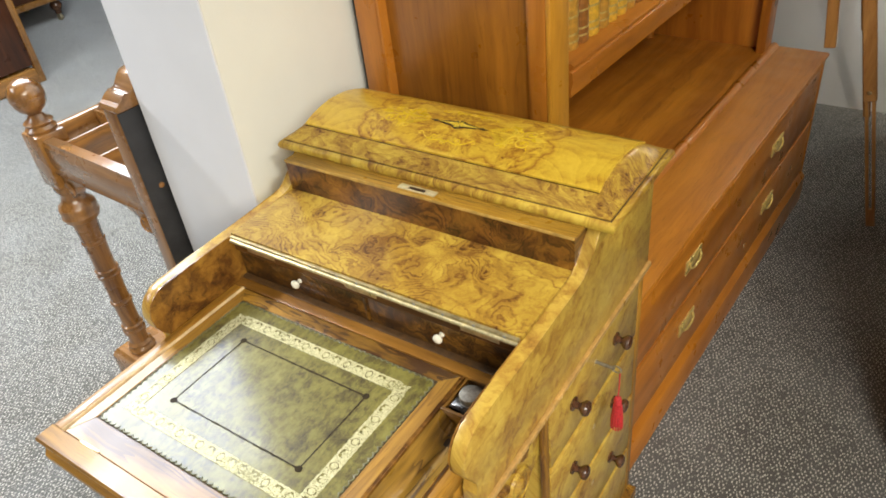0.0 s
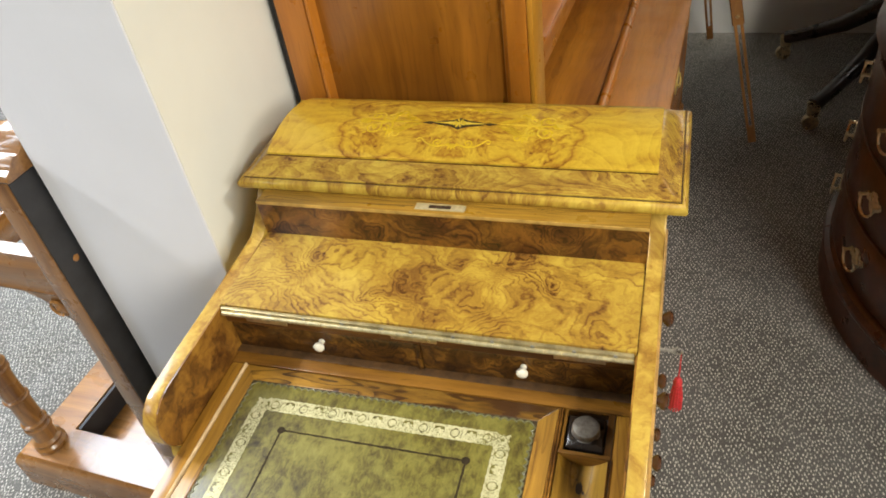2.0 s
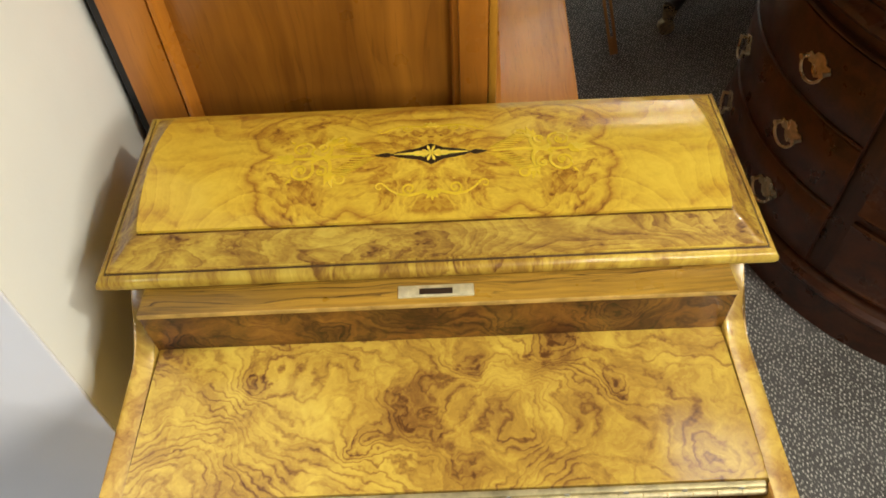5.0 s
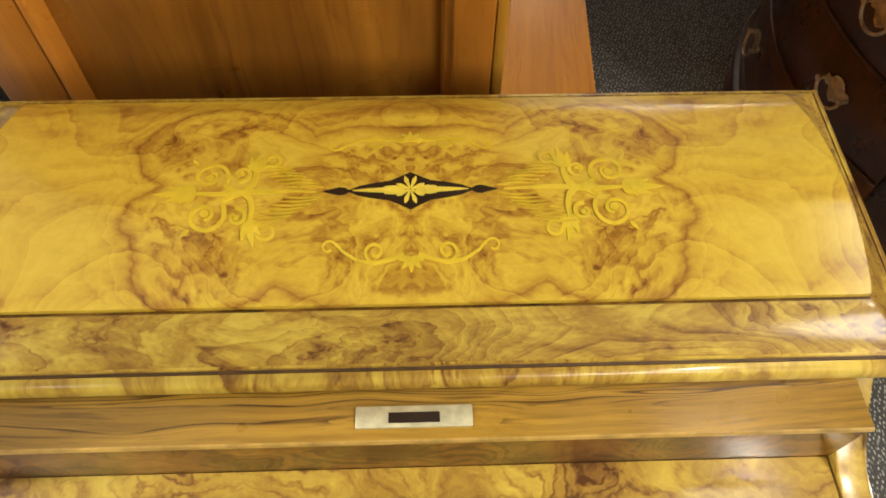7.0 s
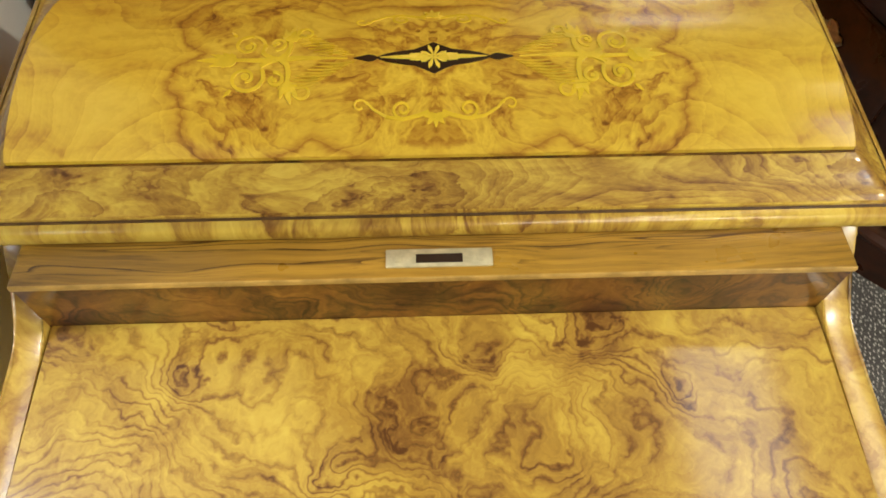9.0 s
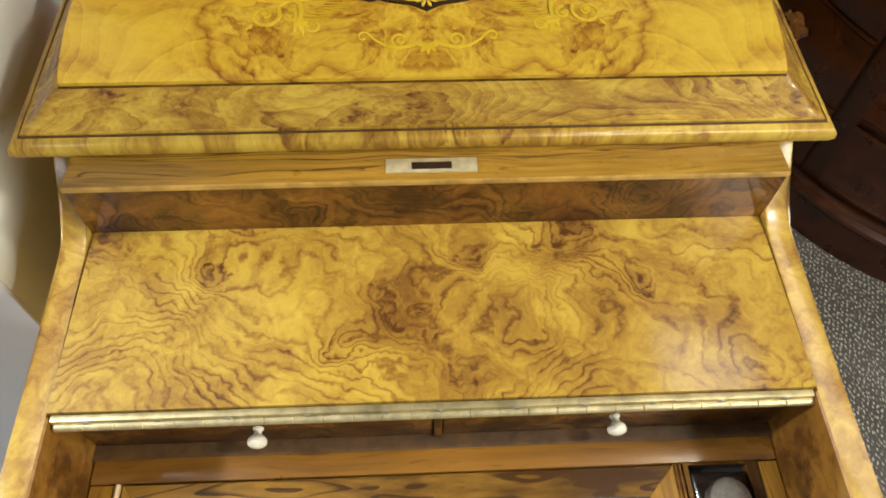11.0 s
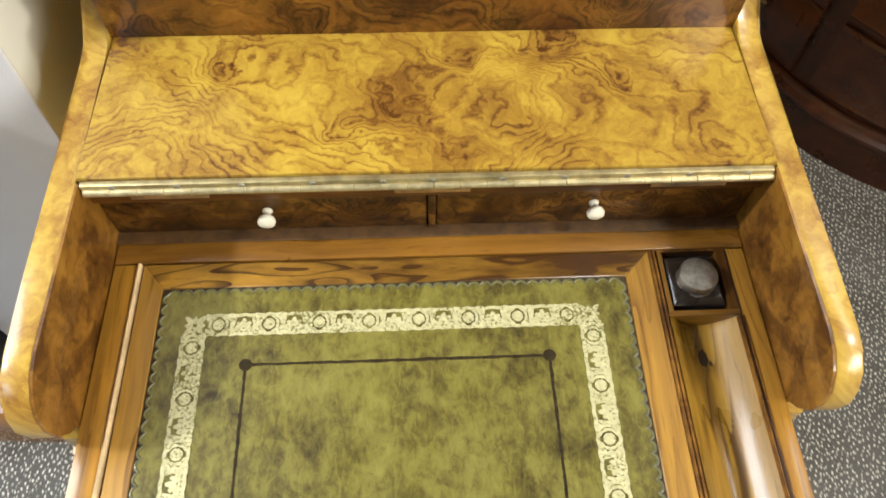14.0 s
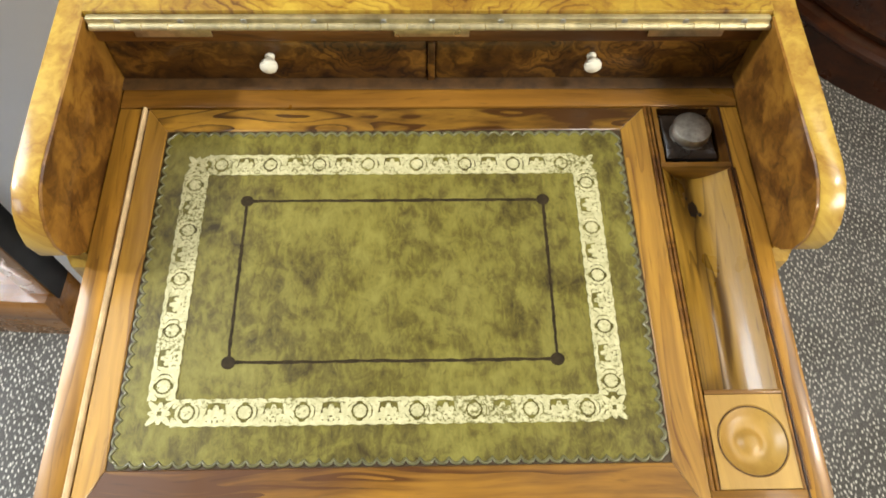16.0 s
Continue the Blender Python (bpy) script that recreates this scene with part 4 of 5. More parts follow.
part("tray_wall", box(TX0 - 0.001, TX1 + 0.001, -0.0790, -0.0745, 0.672, SZ + 0.0004, 0.0006), WALNUT["x"], slide)
for x in (0.1720, 0.1750):
    part("tray_bead", prism([(x - 0.0014, 0.690), (x - 0.0014, SZ), (x - 0.0007, SZ + 0.0012), (x + 0.0007, SZ + 0.0012), (x + 0.0013, SZ), (x + 0.0013, 0.690)], "y", -0.3200, -0.0210), BURR_MID, slide, "dark moulded bead")
for x in (0.2302, 0.2335):
    part("tray_bead", prism([(x - 0.0010, 0.690), (x - 0.0010, SZ), (x - 0.0004, SZ + 0.0010), (x + 0.0004, SZ + 0.0010), (x + 0.0010, SZ), (x + 0.0010, 0.690)], "y", -0.3200, -0.0800), BURR_MID, slide, "dark moulded bead")
part("tray_bead", prism([(0.2316, 0.690), (0.2316, SZ + 0.0008), (0.2324, SZ + 0.0008), (0.2324, 0.690)], "y", -0.3375, -0.0210), STRING_DARK, slide)
# Lining and black floor hold the shade of the well's depth in their colour.
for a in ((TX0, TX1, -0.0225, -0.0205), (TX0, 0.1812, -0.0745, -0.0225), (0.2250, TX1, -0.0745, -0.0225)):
    part("well_lining", box(*a, 0.6705, SZ - 0.0005, 0.0), BURR_SHADED, slide)
part("well_floor_shaded", box(0.1790, 0.2300, -0.0745, -0.0225, 0.6905, 0.6920, 0.0), BLACK, slide)
dish_block = bmesh.new()
dcx, dcy = 0.2040, -0.2890
profile = [(0.0030, 0.6985), (0.0055, 0.6980), (0.0072, 0.6962), (0.0100, 0.6950), (0.0140, 0.6956), (0.0180, 0.6980), (0.0205, 0.7012), (0.0214, 0.7018), (0.0220, 0.7006), (0.0228, 0.7006), (0.0234, 0.7018)]
N = 48
rings = [[dish_block.verts.new((dcx + r * math.cos(a), dcy + r * math.sin(a), z)) for a in (2 * math.pi * (k + 0.5) / N for k in range(N))] for r, z in profile]
for p, q in zip(rings, rings[1:]):
    for k in range(N):
        dish_block.faces.new((p[k], p[(k + 1) % N], q[(k + 1) % N], q[k]))
dish_block.faces.new(rings[0])
square = []
for k in range(N):
    a = 2 * math.pi * (k + 0.5) / N
    s = max(abs(math.cos(a)), abs(math.sin(a)))
    square.append(dish_block.verts.new((dcx + 0.0268 * math.cos(a) / s, dcy + 0.0302 * math.sin(a) / s, SZ - 0.0004)))
for k in range(N):
    dish_block.faces.new((rings[-1][k], rings[-1][(k + 1) % N], square[(k + 1) % N], square[k]))
for k in range(4):
    c = N // 8 + k * N // 4
    sx, sy = (1 if k in (0, 3) else -1), (1 if k < 2 else -1)
    corner = dish_block.verts.new((dcx + 0.0268 * sx, dcy + 0.0302 * sy, SZ - 0.0004))
    dish_block.faces.new((square[c - 1], square[c], corner))
part("round_dish", dish_block, DISHWOOD, slide, "turned walnut wafer dish")
ring = bmesh.new()
put_tube(ring, [(dcx + 0.0224 * math.cos(radians(a)), dcy + 0.0224 * math.sin(radians(a)), 0.7004) for a in range(0, 365, 9)], 0.0007, 6)
part("dish_ring", ring, GROOVE, slide, "dark turned groove")
part("tray_end", box(0.1705, 0.2325, -0.3375, -0.3195, 0.690, SZ, 0.0008), WALNUT["x"], slide)

inkwell = thing("inkwell", (0.2030, -0.0490, 0.6920), "black glass inkwell with a tarnished metal cap in its well", "inkwell")
part("bottle", moulded_ring(-0.0202, 0.0202, -0.0205, 0.0215, [(0.002, 0.0), (0.0, 0.002), (0.0, 0.0075), (0.003, 0.0105), (0.008, 0.0125)]), GLASS_DARK, inkwell)
cap = part("cap", lathe([(0.0, 0.0118), (0.0140, 0.0118), (0.0150, 0.0130), (0.0150, 0.0190), (0.0141, 0.0206), (0.0118, 0.0212), (0.0, 0.0214)], segments=32), STEEL, inkwell, "round tarnished cap")
part("cap_collar", lathe([(0.0155, 0.0105), (0.0155, 0.0122), (0.0140, 0.0126), (0.0, 0.0126)], segments=32), STEEL, inkwell)

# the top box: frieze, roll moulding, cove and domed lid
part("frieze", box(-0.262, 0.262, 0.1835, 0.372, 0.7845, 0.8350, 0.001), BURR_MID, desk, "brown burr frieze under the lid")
MX, MY0, MY1 = 0.2915, 0.1680, 0.3860
lid = part("lid_moulding", moulded_ring(-MX, MX, MY0, MY1, [(0.030, 0.8330), (0.006, 0.8332), (0.0020, 0.8350), (0.0, 0.8395), (0.0008, 0.8445), (0.0040, 0.8480), (0.0070, 0.8488), (0.0072, 0.8468), (0.0092, 0.8468), (0.0094, 0.8505), (0.05, 0.8500)]), BURR_BAND, desk, "rounded burr walnut nosing")

# Dark ring paints the groove's shadow together with its old polish.
part("moulding_line", moulded_ring(-MX, MX, MY0, MY1, [(0.0076, 0.8460), (0.0076, 0.8486), (0.0091, 0.8490), (0.0091, 0.8460)], cap=False), GROOVE, lid, "dark line of old polish and painted shade in the groove")


def dome(y):
    return 0.8845 - 2.7 * (y - 0.2745) ** 2


def cove(u):
    u = max(0.0, min(1.0, u))
    return 0.12 * u + 0.88 * u * u * (3 - 2 * u)


bm = bmesh.new()
XS = sorted({round(v, 5) for v in ([s * (MX - 0.0090 - 0.0275 * k / 9) for k in range(10) for s in (-1, 1)] + [-0.25 + 0.5 * k / 20 for k in range(21)])})
YS = sorted({round(v, 5) for v in ([MY0 + 0.0090 + 0.0275 * k / 9 for k in range(10)] + [0.21 + (0.36 - 0.21) * k / 16 for k in range(17)] + [MY1 - 0.0090 - 0.0125 * k / 5 for k in range(6)])})
grid = []
for y in YS:
    line = []
    for x in XS:
        u = min((MX - 0.0090 - abs(x)) / 0.0275, (y - MY0 - 0.0090) / 0.0275, (MY1 - 0.0090 - y) / 0.0125)
        top = dome(max(0.2045, min(0.3645, y))) - 0.0035
        line.append(bm.verts.new((x, y, 0.8500 + (top - 0.8500) * cove(u))))
    grid.append(line)
for p, q in zip(grid, grid[1:]):
    for i in range(len(XS) - 1):
        bm.faces.new((p[i], p[i + 1], q[i + 1], q[i]))
part("lid_cove", bm, BURR_CROSS, lid, "burr walnut cove round the lid", sharp=60)
PX, PY0, PY1 = 0.2550, 0.2045, 0.3645
bm = bmesh.new()
outline = [(PY0, dome(PY0) - 0.006)] + [(PY0 + (PY1 - PY0) * k / 24, dome(PY0 + (PY1 - PY0) * k / 24)) for k in range(25)] + [(PY1, dome(PY1) - 0.006)]
part("lid_panel", prism(outline, "x", -PX, PX, 0.0012), BURR_LID, lid, "matched golden burr panel, gently domed", sharp=20)
# Dark strip stands in for the shadow under the panel's front edge.
part("panel_shadow_line", prism([(PY0 - 0.0014, dome(PY0) - 0.0046), (PY0 - 0.0014, dome(PY0) - 0.0028), (PY0 - 0.0002, dome(PY0) - 0.0028), (PY0 - 0.0002, dome(PY0) - 0.0046)], "x", -PX, PX), BURR_SHADED, lid)


def on_lid(x, y):
    return dome(y)


CY = 0.2715
black = bmesh.new()
half = [(-0.0355, 0.0006), (-0.030, 0.0032), (-0.022, 0.0052), (-0.012, 0.0068), (-0.006, 0.0098), (0.0, 0.0132)]
up = half + [(-x, y) for x, y in half[-2::-1]]
put_flat(black, [(x, CY + y) for x, y in up] + [(x, CY - y) for x, y in up[::-1]], on_lid, 0.0004)
for s in (-1, 1):
    put_ribbon(black, [(s * x, CY) for x in (0.0350, 0.0380, 0.0410, 0.0450, 0.0500)], [0.0010, 0.0046, 0.0056, 0.0032, 0.0004], on_lid, 0.0004)
part("inlay_diamond", black, EBONY, lid, "ebony diamond inlay")
star = bmesh.new()
for s in (-1, 1):
    put_ribbon(star, [(s * x, CY) for x in (0.003, 0.0100, 0.0150, 0.0152, 0.0240, 0.0335)], [0.0040, 0.0062, 0.0052, 0.0034, 0.0024, 0.0003], on_lid, 0.0008)
for k in range(8):
    a = radians(45 * k + 22.5)
    put_ribbon(star, [(r * math.cos(a) * 0.95, CY + r * math.sin(a) * 1.12) for r in (0.0005, 0.004, 0.0066, 0.0092)], [0.0008, 0.0018, 0.0027, 0.0004], on_lid, 0.0011)
part("inlay_star", star, BOXWOOD, lid, "boxwood star inlay")


def scrolls(side):
    bm, comb = bmesh.new(), bmesh.new()

    def line(pts, w):
        put_ribbon(bm, [(side * (-x), CY + y) for x, y in pts], [v * 1.35 for v in w], on_lid, 0.0004)

    def leaf(x, y, deg, length, wide, bow=0.0):
        t = radians(deg)
        line([(x + r * length * math.cos(t + bow * r), y + r * length * math.sin(t + bow * r)) for r in (0.0, 0.25, 0.5, 0.75, 1.0)], [0.0010, wide * 0.8, wide, wide * 0.6, 0.0003])

    def bulb(x, y, r):
        put_flat(bm, [(side * (-px), CY + py) for px, py in arc(x, y, r, r, 0, 324, 9)], on_lid, 0.0004)

    for cy, turn, r in ((0.0125, 1, 0.0110), (-0.0150, -1, 0.0118)):
        line(spiral(-0.1165, cy, r, 0.0024, -35 * turn, 445 * turn, 40), (0.0019, 0.0013))
        bulb(-0.1165, cy - 0.0012 * turn, 0.0026)
        line([(-0.096, 0.0), (-0.101, 0.0012 * turn), (-0.1055, 0.0040 * turn), (-0.1078, 0.0062 * turn)], (0.0028, 0.0018))
        line(spiral(-0.0985, cy + 0.0015 * turn, 0.0058, 0.0022, -100 * turn, 250 * turn, 20), (0.0018, 0.0012))
        bulb(-0.0985, cy + 0.0020 * turn, 0.0017)
        base = cy + 0.0010 * turn
        line([(-0.096, 0.0), (-0.0915, 0.0050 * turn), (-0.0900, 0.0110 * turn), (-0.0905, base + 0.004 * turn)], (0.0030, 0.0020))
        for deg, length, wide in ((90, 0.0170, 0.0034), (66, 0.0125, 0.0030), (116, 0.0135, 0.0030), (40, 0.0085, 0.0024), (142, 0.0080, 0.0022)):
            leaf(-0.0905, base + 0.002 * turn, deg * turn, length, wide, -0.15 * turn)
        line(spiral(-0.0815, base + 0.010 * turn, 0.0050, 0.0040, 200 * turn, -130 * turn, 16), (0.0016, 0.0012))
        leaf(-0.1245, cy + 0.0085 * turn, 130 * turn, 0.0065, 0.0018)
    for deg, length, wide in ((180, 0.0240, 0.0036), (163, 0.0165, 0.0034), (197, 0.0165, 0.0034), (143, 0.0105, 0.0030), (217, 0.0105, 0.0030), (120, 0.007, 0.0024), (240, 0.007, 0.0024)):
        leaf(-0.1235, 0.0, deg, length, wide)
    line([(-0.124, 0.0), (-0.114, -0.0006), (-0.104, -0.0006), (-0.096, 0.0)], (0.0016, 0.0030))
    line([(-0.096, 0.0), (-0.084, 0.0008), (-0.070, 0.0006), (-0.054, 0.0)], (0.0034, 0.0006))
    for k in range(8):
        x0, y0 = -0.050 - 0.0035 * k, (0.0030 + 0.0026 * k)
        for u in (-1, 1):
            put_ribbon(comb, [(side * -x, CY + y) for x, y in ((x0, u * y0), (x0 - 0.010, u * (y0 + 0.0014)), (x0 - 0.022, u * (y0 + 0.0006)))], [0.0006, 0.0017, 0.0004], on_lid, 0.0004)
    part("inlay_comb", comb, BOXWOOD_DULL, lid, "faint fine boxwood strands")
    part("inlay_scroll", bm, BOXWOOD_SHADE, lid, "pale boxwood scroll inlay")


for side in (-1, 1):
    scrolls(side)
for oy, f in ((-0.0445, 1), (0.0425, -0.8)):
    bm = bmesh.new()
    for a, l in ((-90, 0.0085), (-50, 0.0080), (-130, 0.0080), (-10, 0.0075), (-170, 0.0075)):
        t = radians(a * f / abs(f))
        put_ribbon(bm, [(r * l * math.cos(t), CY + oy + 0.002 * f + r * l * math.sin(t)) for r in (0.0, 0.35, 0.7, 1.0)], [0.0012, 0.0036, 0.0026, 0.0004], on_lid, 0.0004)
    for s in (-1, 1):
        put_ribbon(bm, [(s * x, CY + oy + f * y) for x, y in ((0.004, 0.004), (0.010, 0.0015), (0.020, -0.0010), (0.030, 0.0008), (0.038, 0.0060), (0.042, 0.0110))], (0.0026, 0.0014), on_lid, 0.0004)
        put_ribbon(bm, [(s * x, CY + oy + f * y) for x, y in spiral(0.0200, 0.0055, 0.0062, 0.0018, -80, 330, 20)], (0.0018, 0.0016), on_lid, 0.0004)
        put_ribbon(bm, [(s * x, CY + oy + f * y) for x, y in spiral(0.0460, 0.0085, 0.0045, 0.0020, 180, -140, 14)], (0.0012, 0.0012), on_lid, 0.0004)
    part("inlay_garland", bm, BOXWOOD_SHADE, lid, "pale boxwood garland inlay")

# the pedestal and its side drawers
part("pedestal", box(-0.258, 0.258, 0.022, 0.366, 0.070, 0.640, 0.002), BURR_SIDE, desk)
part("plinth", moulded_ring(-0.276, 0.276, -0.190, 0.382, [(0.004, 0.030), (0.0, 0.034), (0.0, 0.060), (0.004, 0.064), (0.010, 0.070), (0.018, 0.076), (0.05, 0.0765)]), WALNUT["x"], desk)
for x in (-0.24, 0.24):
    for y in (-0.155, 0.345):
        part("bun_foot", lathe([(0.0, 0.0), (0.022, 0.0), (0.030, 0.008), (0.033, 0.016), (0.029, 0.025), (0.022, 0.030), (0.0, 0.031)], (x, y, 0)), KNOBWOOD, desk)
for sx in (1,):
    for row in range(4):
        zc = 0.577 - 0.1425 * row
        d = part("side_drawer", box(0.2585, 0.2660, 0.034, 0.346, zc - 0.0655, zc + 0.0655, 0.002), BURR_SIDE, desk, "burr walnut side drawer")
        for y in (0.105, 0.255):
            knob = [(0.0, 0.0), (0.0110, 0.0), (0.0110, 0.003), (0.0060, 0.005), (0.0052, 0.010), (0.0085, 0.0140), (0.0118, 0.0180), (0.0122, 0.0215), (0.0100, 0.0250), (0.0050, 0.0268), (0.0, 0.0272)]
            part("knob", lathe(knob, (0.2655, y, zc), X90, 20), KNOBWOOD, d, "turned walnut knob")
        part("escutcheon", lathe([(0.0, 0.0), (0.005, 0.0), (0.0045, 0.0008), (0.0, 0.001)], (0.2658, 0.180, zc + 0.016), X90, 14), BRASS, d)
for y in (0.016, 0.352):
    part("corner_stile", box(0.2582, 0.2650, y, y + 0.016, 0.078, 0.638, 0.002), WALNUT["z"], desk)
key = part("key", put_tube(lathe([(0.0026, 0.0), (0.0026, 0.030), (0.0, 0.031)], (0.2660, 0.180, 0.593), X90, 10), [(0.2985 + 0.0075 * math.cos(t), 0.180, 0.593 + 0.0060 * math.sin(t)) for t in (2 * math.pi * k / 14 for k in range(15))], 0.0013, 6), STEEL, desk, "steel key in the top side drawer")
tas = bmesh.new()
put_tube(tas, [(0.3040, 0.180, 0.589), (0.3046, 0.179, 0.560), (0.3040, 0.178, 0.538)], 0.0011, 6)
put_lathe(tas, [(0.0, 0.0), (0.0075, 0.0), (0.0082, 0.010), (0.0070, 0.032), (0.0050, 0.044), (0.0062, 0.047), (0.0066, 0.052), (0.0045, 0.058), (0.0, 0.060)], (0.3040, 0.178, 0.480), segments=14)
for k in range(14):
    a = 2 * math.pi * k / 14
    put_tube(tas, [(0.3040 + 0.0052 * math.cos(a), 0.178 + 0.0052 * math.sin(a), 0.524), (0.3040 + 0.0084 * math.cos(a), 0.178 + 0.0084 * math.sin(a), 0.495), (0.3040 + 0.0086 * math.cos(a), 0.178 + 0.0086 * math.sin(a), 0.474)], 0.0013, 5)
part("tassel", tas, TASSEL, key, "red silk tassel")
for sx in (-1, 1):
    lo, hi = sorted((sx * 0.222, sx * 0.258))
    o = [(0.018, 0.638), (-0.135, 0.638), (-0.140, 0.615), (-0.128, 0.596), (-0.105, 0.588), (-0.084, 0.575), (-0.078, 0.545), (-0.090, 0.500), (-0.112, 0.430), (-0.120, 0.340), (-0.108, 0.230), (-0.086, 0.150), (-0.090, 0.105), (-0.120, 0.085), (-0.120, 0.076), (-0.035, 0.076), (-0.035, 0.095), (-0.048, 0.150), (-0.070, 0.240), (-0.078, 0.340), (-0.068, 0.430), (-0.040, 0.505), (-0.012, 0.545), (0.018, 0.560)]
    col = part("scroll_support", prism(o, "x", lo, hi, 0.003), BURR_CROSS, desk, "carved scroll support under the overhang")
    m = X90 if sx > 0 else Matrix.Rotation(radians(-90), 4, "Y")
    part("carved_roundel", lathe([(0.0, 0.0), (0.026, 0.0), (0.028, 0.003), (0.025, 0.007), (0.020, 0.004), (0.014, 0.005), (0.010, 0.010), (0.0, 0.012)], (sx * 0.257, -0.045, 0.566), m, 20), BURR_CROSS, col)
    for a in (60, 110, 160, 210):
        t = radians(a)
        part("carved_leaf", put_tube(bmesh.new(), [(sx * 0.259, -0.045 + r * math.cos(t), 0.580 + r * math.sin(t)) for r in (0.024, 0.034, 0.046, 0.058)], [0.003, 0.007, 0.006, 0.002], 8), WALNUT["z"], col)


# ---- the low chest and the bookcase on it ----
TURN_CHEST = -3.2
CHEST = (0.232, 0.425, 0.0)
CL = 1.285     # its length
chest = thing("low_chest", CHEST, "low cherry-coloured chest with long drawers and sunk brass handles", "chest of drawers", turn=TURN_CHEST)
part("carcase", box(-0.545, -0.016, 0.012, CL - 0.012, 0.090, 0.470, 0.002), CHERRY["y"], chest)
part("top_board", prism([(-0.555, 0.4700), (-0.555, 0.4900), (-0.006, 0.4900), (-0.0015, 0.4875), (0.0, 0.4830), (-0.003, 0.4780), (-0.008, 0.4755), (-0.009, 0.4700)], "y", 0.0, CL, 0.001), CHERRY_TOP, chest, "polished top with a rounded front edge")
part("plinth", prism([(-0.545, 0.0), (-0.545, 0.104), (-0.014, 0.104), (-0.008, 0.100), (-0.003, 0.092), (0.002, 0.086), (0.002, 0.0)], "y", 0.002, CL - 0.002, 0.001), CHERRY["y"], chest, "moulded plinth")
for z0, z1 in ((0.2960, 0.4600), (0.1150, 0.2860)):
    d = part("long_drawer", box(-0.0165, -0.0075, 0.030, CL - 0.030, z0, z1, 0.0015), CHERRY["y"], chest)
    for y in (0.318, 0.882):
        zc = (z0 + z1) / 2 + 0.012
        h = part("sunk_handle", prism([(y - 0.042, zc - 0.017), (y + 0.042, zc - 0.017), (y + 0.042, zc + 0.017), (y - 0.042, zc + 0.017)], "x", -0.0085, -0.0045, 0.001), GOLD_BRASS, d, "rectangular sunk brass handle")
        part("handle_cup", box(-0.0052, -0.0040, y - 0.034, y + 0.034, zc - 0.011, zc + 0.012, 0.0004), GOLD_BRASS, h)
        part("handle_bail", put_tube(bmesh.new(), [(-0.004, y - 0.030, zc + 0.008), (0.0, y - 0.028, zc - 0.002), (0.002, y - 0.015, zc - 0.008), (0.002, y + 0.015, zc - 0.008), (0.0, y + 0.028, zc - 0.002), (-0.004, y + 0.030, zc + 0.008)], 0.0028, 8), GOLD_BRASS, h)
part("front_post", box(-0.0165, -0.0060, 0.010, 0.028, 0.104, 0.470, 0.001), CHERRY["z"], chest)
part("front_post", box(-0.0165, -0.0060, CL - 0.028, CL - 0.010, 0.104, 0.470, 0.001), CHERRY["z"], chest)
part("top_strip", prism([(-0.1605, 0.4900), (-0.1605, 0.4985), (-0.157, 0.5010), (-0.149, 0.5010), (-0.143, 0.4965), (-0.139, 0.4900)], "y", 0.004, CL - 0.004, 0.0008), CHERRY["y"], chest, "raised strip along the top")

case = thing("bookcase", (CHEST[0], CHEST[1], 0.490), "tall cherry-coloured bookcase standing on the low chest", "bookcase", turn=TURN_CHEST)
BT = 1.35
part("end_panel", box(-0.510, -0.2075, 0.014, 0.030, 0.0, BT, 0.001), CHERRY_DARK, case, "sunk end panel")
part("end_frame", box(-0.567, -0.515, 0.0, 0.034, 0.0, BT, 0.002), CHERRY["z"], case)
part("panel_moulding", prism([(-0.5148, 0.002), (-0.512, -0.002), (-0.508, -0.001), (-0.505, 0.006), (-0.502, 0.0139), (-0.5148, 0.0139)], "z", 0.0, BT), CHERRY["z"], case, "bright moulding beside the panel")
part("end_frame", box(-0.2010, -0.1702, 0.000, 0.034, 0.0, BT, 0.002), CHERRY["z"], case)
part("panel_moulding", prism([(-0.2100, 0.0139), (-0.2070, 0.006), (-0.2012, 0.004), (-0.2012, 0.0139)], "z", 0.0, BT), CHERRY["z"], case)
part("pilaster", box(-0.1700, -0.1610, 0.000, 0.058, 0.0, BT, 0.002), CHERRY_LIGHT, case, "paler front pilaster")
part("far_end", box(-0.5425, -0.186, CL - 0.036, CL - 0.012, 0.0, BT, 0.001), CHERRY["z"], case)
part("pilaster", box(-0.1848, -0.1600, CL - 0.075, CL - 0.010, 0.0, BT, 0.002), CHERRY["z"], case)
part("back_board", box(-0.580, -0.5685, 0.010, CL - 0.012, 0.0, BT, 0.0), BLACK, case, "black back edge")
part("back_panel", box(-0.5680, -0.5430, 0.036, CL - 0.037, 0.0, BT, 0.0), CHERRY["z"], case)
part("shelf", prism([(-0.5425, 0.385), (-0.5425, 0.405), (-0.170, 0.405), (-0.163, 0.401), (-0.163, 0.396), (-0.171, 0.392), (-0.166, 0.388), (-0.164, 0.372), (-0.168, 0.360), (-0.168, 0.345), (-0.184, 0.345), (-0.184, 0.385)], "y", 0.077, CL - 0.071), CHERRY["y"], case, "moulded shelf")
part("shelf", box(-0.5425, -0.172, 0.077, CL - 0.071, 0.72, 0.745, 0.002), CHERRY["y"], case)
part("top_board", box(-0.578, -0.145, -0.010, CL, BT, BT + 0.03, 0.004), CHERRY["y"], case)
